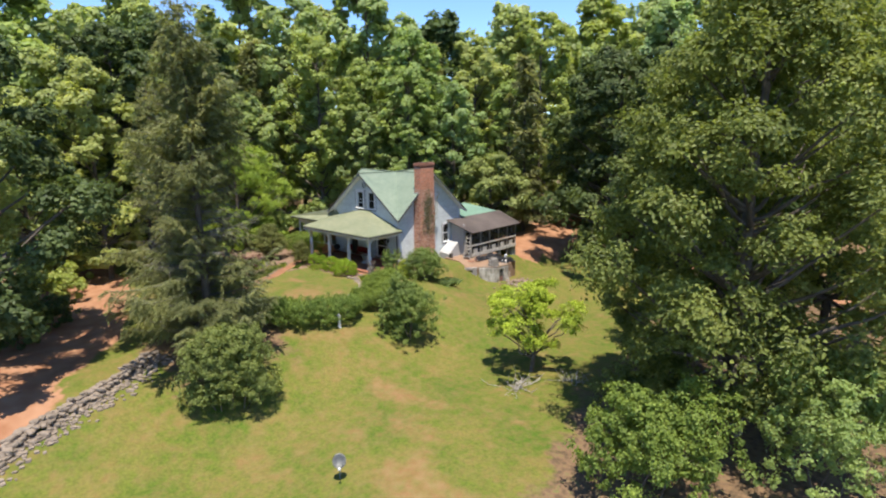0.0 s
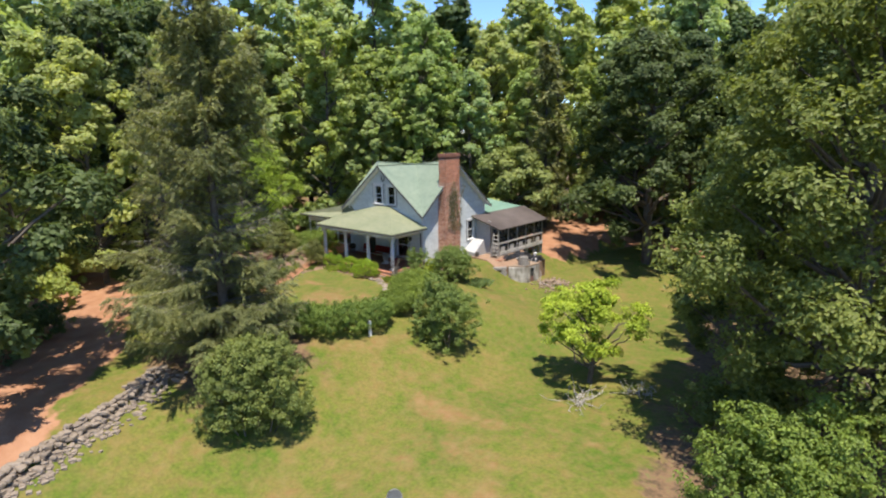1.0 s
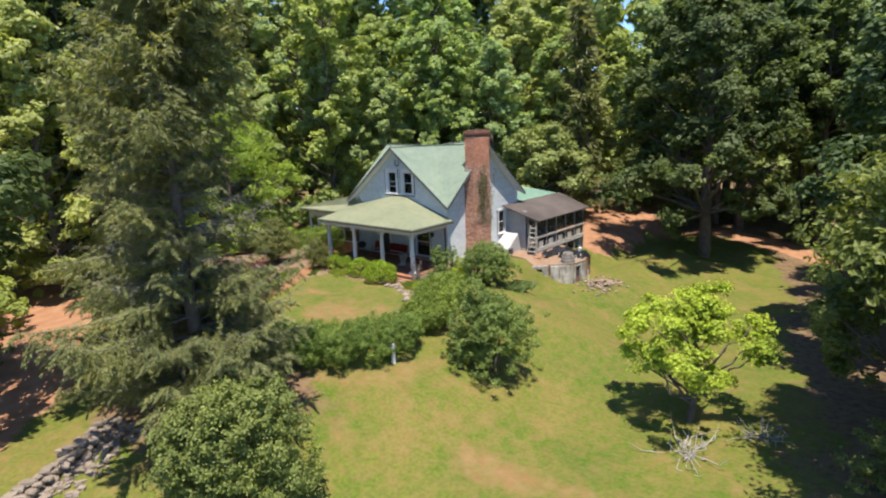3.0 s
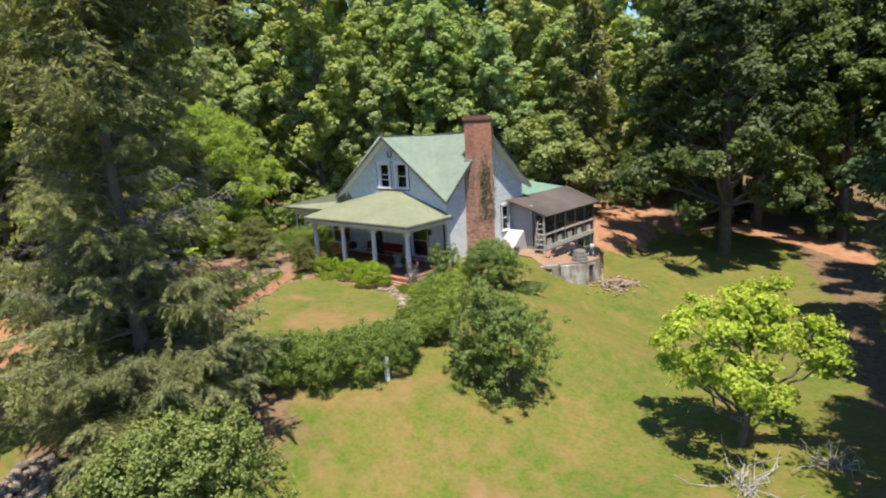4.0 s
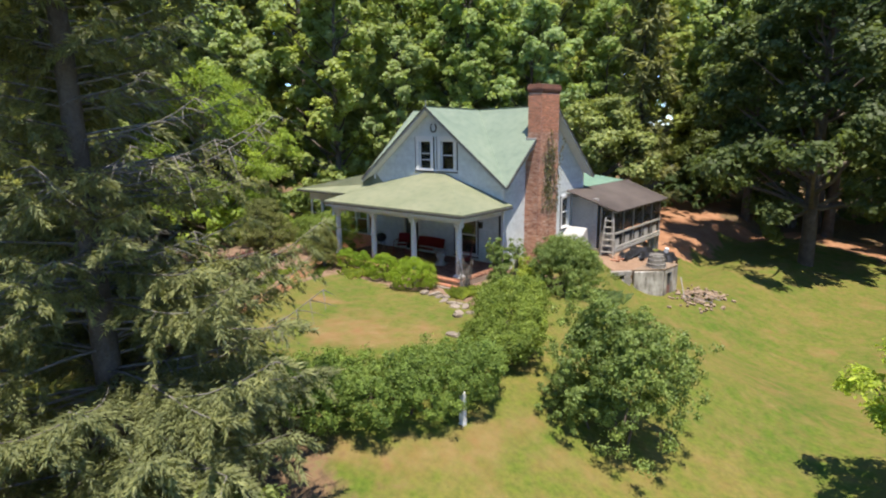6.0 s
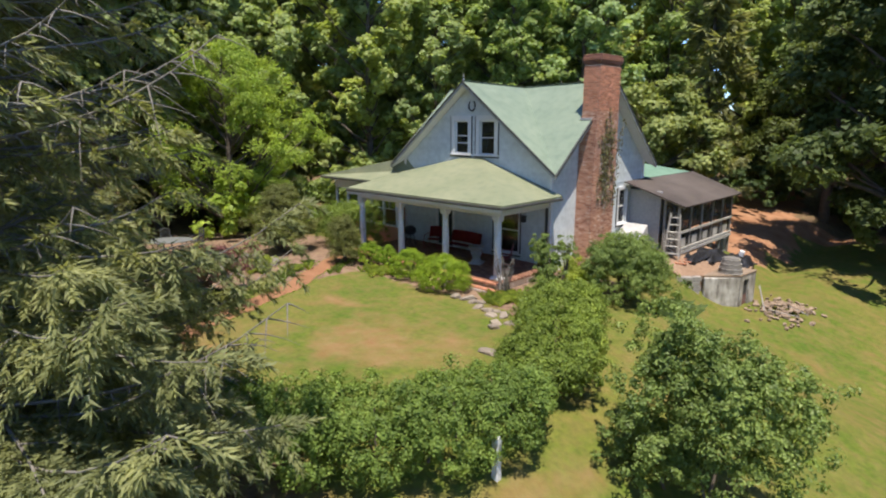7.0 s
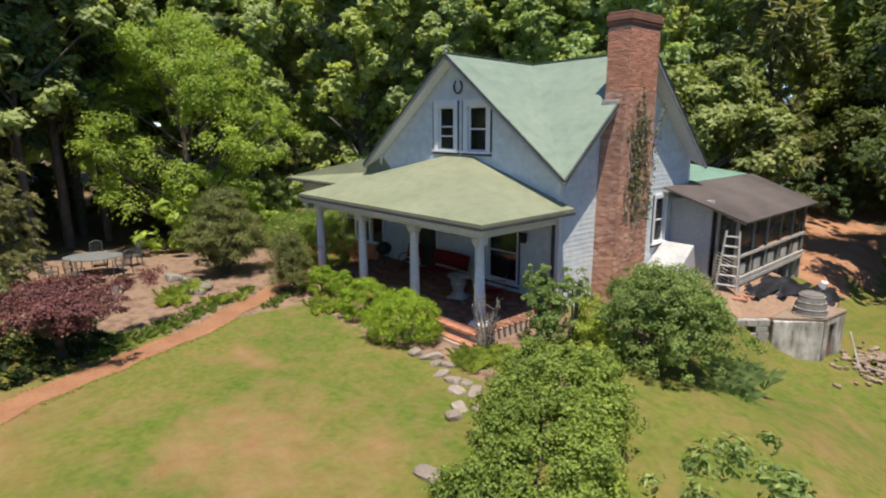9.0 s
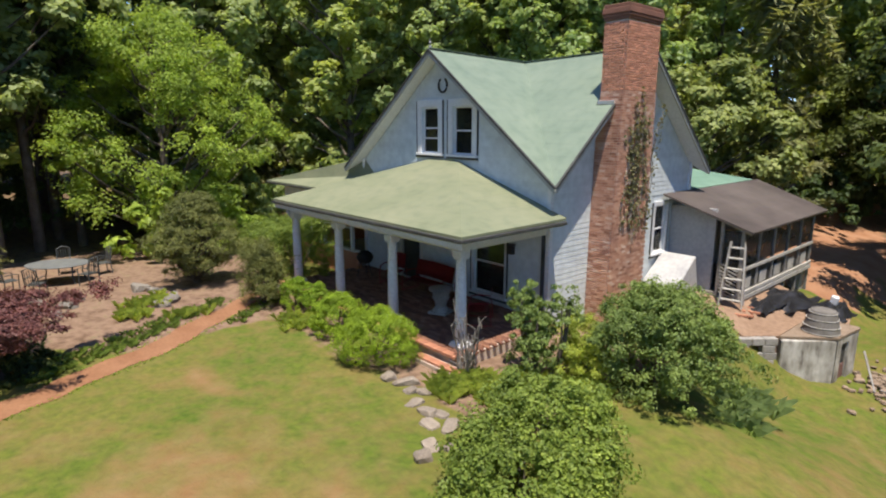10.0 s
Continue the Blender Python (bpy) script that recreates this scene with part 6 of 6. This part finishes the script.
def grass_tufts(name, label, places, blade, height, mat, seed, per=14, kind=""):
    """Arching blades in tufts."""
    rng = np.random.default_rng(seed)
    c = np.repeat(np.asarray(places, float), per, 0)
    a = rng.uniform(0, 2 * np.pi, len(c))
    out = np.stack([np.cos(a), np.sin(a), np.zeros(len(c))], 1)
    h = height * rng.uniform(0.6, 1.2, (len(c), 1))
    side = np.stack([-out[:, 1], out[:, 0], np.zeros(len(c))], 1) * blade * 0.5
    root = c + out * rng.uniform(0, 0.05, (len(c), 1)) * height * 3
    up = np.array([0, 0, 1.0])
    v = np.stack([root - side, root + side, root + out * h * 0.35 + up * h * 0.75 + side * 0.8, root + out * h * 0.8 + up * h * 0.8], 1).reshape(-1, 3)
    ob = mesh_part(name, fast_mesh(name, v, np.arange(len(v)).reshape(-1, 4)), mat)
    return tagged(ob, label, "grass", kind=kind)


# lilyturf along the path, strappy leaves by the shrub
rng = np.random.default_rng(31)
def along_path(lo, hi, n, off, spread):
    p = np.array(GARDEN_PATH)
    d = np.r_[0, np.cumsum(np.hypot(*np.diff(p, axis=0).T))]
    s = rng.uniform(lo, hi, n)
    x, y = np.interp(s, d, p[:, 0]), np.interp(s, d, p[:, 1])
    tx, ty = np.interp(s + 0.3, d, p[:, 0]) - x, np.interp(s + 0.3, d, p[:, 1]) - y
    l = np.hypot(tx, ty)
    o = off + rng.normal(0, spread, n)
    x, y = x - ty / l * o, y + tx / l * o
    return np.stack([x, y, land(x, y)], 1)


grass_tufts("lilyturf_border", "dark green lilyturf edging the garden path", np.concatenate([along_path(3.0, 9.5, 210, -0.85, 0.14), along_path(4.0, 8.5, 70, -1.3, 0.12), along_path(2.0, 5.0, 60, 0.75, 0.12)]), 0.012, 0.12, LEAF_HEDGE, 32, 30, "stuff")
grass_tufts("path_edge_grass", "ragged grass growing over the edges of the garden path", np.concatenate([along_path(2.5, 15, 260, 0.45, 0.04), along_path(2.5, 15, 130, -0.46, 0.04)]), 0.012, 0.035, LEAF_SPRING, 38, 12, "stuff")
grass_tufts("daylily_clump", "strappy pale green daylily leaves beside the shrub", np.stack([10.3 + rng.normal(0, 0.25, 40), -2.6 + rng.normal(0, 0.45, 40), np.full(40, ground_z(10.3, -2.6))], 1), 0.03, 0.5, LEAF_PALE, 33, 20, "stuff")
grass_tufts("bed_plants", "low mixed green plants in the garden bed", np.concatenate([np.stack([x + rng.normal(0, s, n), y + rng.normal(0, s, n), np.full(n, ground_z(x, y))], 1) for x, y, s, n in ((-4.0, -10.6, 0.3, 36), (-3.1, -11.2, 0.25, 26), (6.4, -7.5, 0.3, 60), (7.1, -6.9, 0.35, 60), (0.6, -7.9, 0.3, 30), (-2.2, -10.0, 0.2, 20), (8.2, -5.8, 0.3, 60))]), 0.02, 0.26, LEAF_SPRING, 34, 22, "stuff")
# dark tufts spread where the maple's shade should lie
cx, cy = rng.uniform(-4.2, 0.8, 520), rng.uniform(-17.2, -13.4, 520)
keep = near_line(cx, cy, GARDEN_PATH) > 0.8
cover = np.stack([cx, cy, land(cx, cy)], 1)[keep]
grass_tufts("ground_cover", "dark leaves standing in for the shade beneath the red maple", cover, 0.03, 0.14, LEAF_SHADE, 39, 16, "stuff")
bedrocks = thing("bed_stones", "pale field stones set in the garden bed", "stones")
scatter_stones(bedrocks, 35, [(x, y, ground_z(x, y) + 0.05) for x, y in ((-4.5, -9.7), (-4.0, -9.9), (-5.0, -9.9), (-5.6, -10.0), (-3.7, -10.3), (-6.2, -10.2), (-6.4, -12.0), (-5.6, -12.4), (-4.9, -12.9), (-7.0, -13.0), (-2.9, -6.9))], STONE, 0.7, 1.3)

# bare-stemmed shrub by the porch corner, dead brush under the golden tree
def twigs(name, label, at, count, height, spread, thick, mat, seed, flat=False):
    rng = np.random.default_rng(seed)
    lines = []
    for k in range(count):
        a, s = rng.uniform(0, 6.28), spread * rng.uniform(0.3, 1)
        p = np.array([rng.normal(0, 0.08), rng.normal(0, 0.08), -0.1])
        d = np.array([math.cos(a) * s, math.sin(a) * s, height * rng.uniform(0.6, 1.0) * (0.35 if flat else 1)])
        ln = [tuple(p + d * t + rng.normal(0, 0.04, 3) * (t > 0)) + (thick * (1 - 0.7 * t),) for t in (0, 0.3, 0.6, 1.0)]
        lines.append(ln)
        for m in range(4):
            q = np.array(ln[1 + m % 3][:3])
            e = q + rng.normal(0, 0.25, 3) * spread + np.array([0, 0, 0.12 * height])
            lines.append([(*q, thick * 0.5), (*(0.5 * (q + e) + rng.normal(0, 0.02, 3)), thick * 0.35), (*e, thick * 0.15)])
    v, f = tubes(lines, 5)
    ob = mesh_part(name, fast_mesh(name, v, f, True), mat)
    ob.location = (at[0], at[1], ground_z(*at))
    return tagged(ob, label, "shrub")


twigs("bare_shrub", "pruned bare-stemmed shrub by the porch corner", (6.0, -6.75), 16, 1.35, 0.45, 0.03, GREY_BARK, 41)
twigs("dead_brush", "grey dead branches heaped under the golden tree", (22.6, -10.6), 18, 1.1, 1.5, 0.035, DEAD_WOOD, 42, True)
twigs("dead_brush", "grey dead branches lying at the lawn's edge", (24.5, -8.0), 10, 1.0, 1.3, 0.03, DEAD_WOOD, 43, True)

forest = [lobed_tree("forest_tree", 101 + k, (22.5, 25, 20.5, 24)[k], (5.0, 5.2, 4.8, 5.0)[k], (1.0, 2.2, 0.8, 3.0)[k], 64, 9, 42, 1.15, 0.54, 0.365, 0.24, 0.34, 0.32, spread=0.26, flat=0.9) for k in range(4)]
high_forest = [lobed_tree("high_forest_tree", 111 + k, (23, 25)[k], (4.6, 4.9)[k], (6.5, 7.5)[k], 54, 9, 42, 1.1, 0.52, 0.365, 0.22, 0.34, 0.3, spread=0.3, flat=0.9) for k in range(2)]
far_forest = [lobed_tree("far_forest_tree", 105 + k, (23, 25, 21, 24)[k], (5.4, 5.5, 5.2, 5.4)[k], 2.5, 44, 8, 34, 1.35, 0.72, 0.58, 0.26, 0.34, 0.3, spread=0.3, flat=0.9) for k in range(4)]
pine = spruce_meshes("forest_spruce", 110, 20, 3.6, 2.0, 0.55, 5, 0.40, 0.35, 0.05, 0.24, 0.8, gap=0.4)
rng = np.random.default_rng(7)
edge = [(-17, -15), (-18.5, -9), (-17.5, -3), (-14, 2.5), (-10.5, 7), (-7, 10.5), (-3.8, 14.5), (-0.5, 20.5), (-12, -20), (-9.5, -28), (-15.5, -24)]
middle = [(5.0, 31), (-1.0, 26.5), (-5.5, 20), (-10, 14), (-14.5, 9), (-19, 4), (-22.5, -4), (-23, -11), (-21, -18.5), (12.5, 30), (18.5, 30), (24, 28), (29, 24), (30, 14), (34, 7), (39, 0)]
back = [(-29, 2), (-26, 11), (-20, 16), (-14, 22), (-7, 29), (1, 37), (10, 38), (19, 38), (-32, -9), (-31, -22), (30, 34), (-30, -15)]
for places, lo, hi in ((edge, 0.62, 0.86), (middle, 0.92, 1.06), (back, 1.06, 1.32)):
    for k, (x, y) in enumerate(places):
        x, y = x + rng.uniform(-0.8, 0.8), y + rng.uniform(-0.8, 0.8)
        light = rng.random()
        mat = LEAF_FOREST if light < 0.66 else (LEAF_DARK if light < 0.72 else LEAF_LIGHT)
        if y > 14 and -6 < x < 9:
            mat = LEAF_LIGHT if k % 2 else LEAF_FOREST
        # left and back-yard woods get darker leaves in place of deep shade
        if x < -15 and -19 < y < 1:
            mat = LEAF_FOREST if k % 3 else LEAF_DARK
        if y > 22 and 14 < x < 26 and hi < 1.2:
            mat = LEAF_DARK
        open_under = (y > 20 and x > 6) or (x < -15 and -19 < y < -7)
        kinds = far_forest if hi > 1.3 else (high_forest if open_under else forest)
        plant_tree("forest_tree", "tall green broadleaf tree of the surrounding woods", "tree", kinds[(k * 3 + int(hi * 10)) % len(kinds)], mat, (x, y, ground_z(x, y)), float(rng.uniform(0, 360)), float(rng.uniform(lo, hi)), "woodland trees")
# two in three carry the wood's shade as a darker leaf colour
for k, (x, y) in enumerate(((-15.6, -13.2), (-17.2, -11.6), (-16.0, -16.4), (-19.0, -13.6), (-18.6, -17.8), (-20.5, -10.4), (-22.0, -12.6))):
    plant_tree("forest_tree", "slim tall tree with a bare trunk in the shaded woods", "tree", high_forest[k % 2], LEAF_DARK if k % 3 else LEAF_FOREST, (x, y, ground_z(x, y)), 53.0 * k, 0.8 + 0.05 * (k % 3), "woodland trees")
for x, y, s in ((-9.5, 12.5, 0.95), (3.2, 17.5, 0.95), (-23, 1, 1.1), (-12, 19, 1.1)):
    plant_tree("forest_spruce", "tall dark spruce standing among the woods", "spruce", pine, NEEDLES, (x, y, ground_z(x, y)), 60 * x, s, "woodland spruces")



def far_woods():
    """The deep wood that closes the view all round: crowns from the ground up, two rows deep, with lower growth behind."""
    rng = np.random.default_rng(19)
    line = np.array([(56, 34), (40, 50), (22, 58), (2, 59), (-16, 54), (-34, 40), (-45, 22), (-50, 2), (-52, -18), (-46, -40), (-34, -56)], float)
    d = np.r_[0, np.cumsum(np.hypot(*np.diff(line, axis=0).T))]
    P, N = [], []
    for row, far in enumerate((0.0, 7.0, 12.0)):
        for u in np.arange(0, d[-1], 6.0) + 3.0 * row:
            x, y = np.interp(u, d, line[:, 0]), np.interp(u, d, line[:, 1])
            k = 1 + far / math.hypot(x, y)
            x, y = x * k + rng.normal(0, 1.0), y * k + rng.normal(0, 1.0)
            h, r = rng.uniform(25, 31), rng.uniform(4.2, 5.6)
            n = 21
            if row == 2:
                h, n = rng.uniform(12, 15), 12
            t = (np.arange(n) + rng.random(n)) / n
            a = rng.uniform(0, 6.28, n)
            w = r * (0.35 + 0.65 * np.cos(np.clip(t - 0.3, 0, 1) / 0.7 * 1.5)) * rng.uniform(0.3, 0.8, n)
            c = np.stack([x + w * np.cos(a), y + w * np.sin(a), ground_z(x, y) + 0.8 + t * (h - 2)], 1)
            e = unit(rng.normal(size=(n, 7, 3)) + np.array([0, 0, 0.4]))
            q = c[:, None] + e * 1.9 * rng.uniform(0.6, 1.15, (n, 7, 1))
            f = unit(rng.normal(size=(n, 7, 19, 3)) + 0.3 * e[:, :, None])
            P.append((q[:, :, None] + f * rng.uniform(0.2, 1.0, (n, 7, 19, 1)) * np.array([1.0, 1.0, 0.8])).reshape(-1, 3))
            N.append(unit(0.6 * f + 0.4 * e[:, :, None] + np.array([0, 0, 0.35]) + 0.5 * rng.normal(size=f.shape)).reshape(-1, 3))
    v, f = leaf_tris(rng, np.concatenate(P), np.concatenate(N), 0.92, 0.8)
    tagged(mesh_part("far_woods", fast_mesh("far_woods", v, f), LEAF_FOREST), "dense green broadleaf woods beyond the clearing", "woods", kind="stuff")


far_woods()

# undergrowth at the edge of the woods
under = [bush_mesh("undergrowth", 120 + k, [(0, 0, 1.1, 1.8, 1.7, 1.4), (1.3, 0.5, 0.9, 1.3, 1.3, 1.1), (-1.2, 0.6, 1.4, 1.2, 1.2, 1.5)], 2300, 0.30, 0.3, tuft=0.5) for k in range(3)]
spots = [(5.2, 27.5), (9.5, 31.5), (13.0, 33.0), (17.5, 33.5), (-22.5, -14.5), (-23.5, -8.5), (-24.5, -19.5), (-25, -3.5), (-21.5, -17), (-12.6, -7.0), (-10.8, -5.4), (-17.5, -5.5), (-15, -3.5), (-16.5, 0.5), (-12.5, 1.0), (-11.8, 5.0), (-9.0, 6.5), (-7.8, 9.0), (-5.0, 11.0), (-4.0, 13.5), (-1.5, 17), (-19, -17), (-21, -13), (-20, -5), (-14.5, 7), (-9.5, 12), (-2.5, 21), (4.5, 22), (-10, -24), (-16, -22), (10.8, 33), (20, 26), (26, 21), (27.5, 10.5), (30.5, 3), (35, -3), (-25, -17), (-24, -28), (3, 29), (-27, -12), (-27, -6.5), (-28, -17)]
for k, (x, y) in enumerate(spots):
    ob = thing("undergrowth_shrub", "wild green undergrowth at the edge of the woods", "shrub", (x, y, ground_z(x, y)), 77.0 * k, "woodland undergrowth", 0.8 + 0.11 * (k % 5))
    # behind the yard and far left, darker leaves stand in for shade
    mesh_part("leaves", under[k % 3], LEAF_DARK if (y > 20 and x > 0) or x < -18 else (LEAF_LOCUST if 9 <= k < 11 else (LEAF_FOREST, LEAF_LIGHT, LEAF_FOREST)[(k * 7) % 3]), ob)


# ---- bricks of the chimney and the porch floor ----
def brick_mesh(w, d, h):
    bm = bmesh.new()
    box(bm, -w / 2, w / 2, -d / 2, d / 2, -h / 2, h / 2)
    soften(bm, 0.006)
    me = bpy.data.meshes.new("brick")
    bm.to_mesh(me)
    bm.free()
    me.materials.append(BRICK)
    return me


def lay_bricks():
    """Courses on the three open faces; those of the upper stack are single pieces, the rest one mesh."""
    rng = np.random.default_rng(5)
    long_x, long_y = brick_mesh(0.176, 0.05, 0.055), brick_mesh(0.05, 0.176, 0.055)
    half_x, half_y = brick_mesh(0.084, 0.05, 0.055), brick_mesh(0.05, 0.084, 0.055)
    V, F, base = [], [], 0
    row, z = 0, -0.36
    while z < 7.86:
        yl = stack_left(z)
        inner = CX0
        for face, a, b in (("x", inner, CX1 - 0.03), ("y", yl, 0.26), ("far", inner, CX1 - 0.03)):
            u = a + (0.0 if row % 2 else -0.093)
            while u < b - 0.02:
                u0, u1 = max(u, a), min(u + 0.176, b)
                c = (u0 + u1) / 2
                if u1 - u0 > 0.05:
                    out = 0.006 + rng.uniform(0, 0.008)
                    at = (c, yl - out + 0.02, z) if face == "x" else ((CX1 + out - 0.02, c, z) if face == "y" else (c, 0.24 + out, z))
                    if z > 6.15 and face != "far":
                        me = (long_x if u1 - u0 > 0.13 else half_x) if face == "x" else (long_y if u1 - u0 > 0.13 else half_y)
                        mesh_part("brick", me, BRICK, chimney).location = at
                    else:
                        w = (u1 - u0) / 2
                        hx, hy = (w, 0.025) if face != "y" else (0.025, w)
                        v = np.array([(sx * hx, sy * hy, sz * 0.0275) for sz in (-1, 1) for sx, sy in ((-1, -1), (1, -1), (1, 1), (-1, 1))]) + at
                        V.append(v)
                        F.append(base + np.array([(3, 2, 1, 0), (4, 5, 6, 7), (0, 1, 5, 4), (1, 2, 6, 5), (2, 3, 7, 6), (3, 0, 4, 7)]))
                        base += 8
                u += 0.186
        z += 0.066
        row += 1
    ob = mesh_part("brickwork", fast_mesh("brickwork", np.concatenate(V), np.concatenate(F)), BRICK_WORK, chimney, "weathered red brick courses")
    tagged(ob, kind="stuff")


lay_bricks()


def floor_bricks():
    V, F, base = [], [], 0
    rng = np.random.default_rng(6)
    row, y = 0, -6.62
    while y < WY0 - 0.1:
        x = -2.9 + (0.107 if row % 2 else 0)
        while x < 5.6:
            h = 0.186 + rng.uniform(-0.004, 0.006)
            v = np.array([(x + 0.004, y + 0.004, 0.14), (x + 0.208, y + 0.004, 0.14), (x + 0.208, y + 0.1, 0.14), (x + 0.004, y + 0.1, 0.14)])
            V.append(np.concatenate([v, v * (1, 1, 0) + (0, 0, h)]))
            F.append(base + np.array([(3, 2, 1, 0), (4, 5, 6, 7), (0, 1, 5, 4), (1, 2, 6, 5), (2, 3, 7, 6), (3, 0, 4, 7)]))
            base += 8
            x += 0.215
        y += 0.107
        row += 1
    tagged(mesh_part("brick_paving", fast_mesh("brick_paving", np.concatenate(V), np.concatenate(F)), SHADED_PAVING, porch_floor), kind="stuff")
    edge_brick = brick_mesh(0.10, 0.21, 0.07)
    for k in range(79):
        ob = mesh_part("edge_brick", edge_brick, BRICK_FLOOR, porch_floor)
        ob.location = (-2.9 + 0.109 * k, -6.73, 0.152 + 0.004 * ((k * 7) % 3))
    for k in range(13):
        ob = mesh_part("edge_brick", edge_brick, BRICK_FLOOR, step)
        ob.location = (4.75 + 0.109 * k, -7.08, 0.02)


floor_bricks()
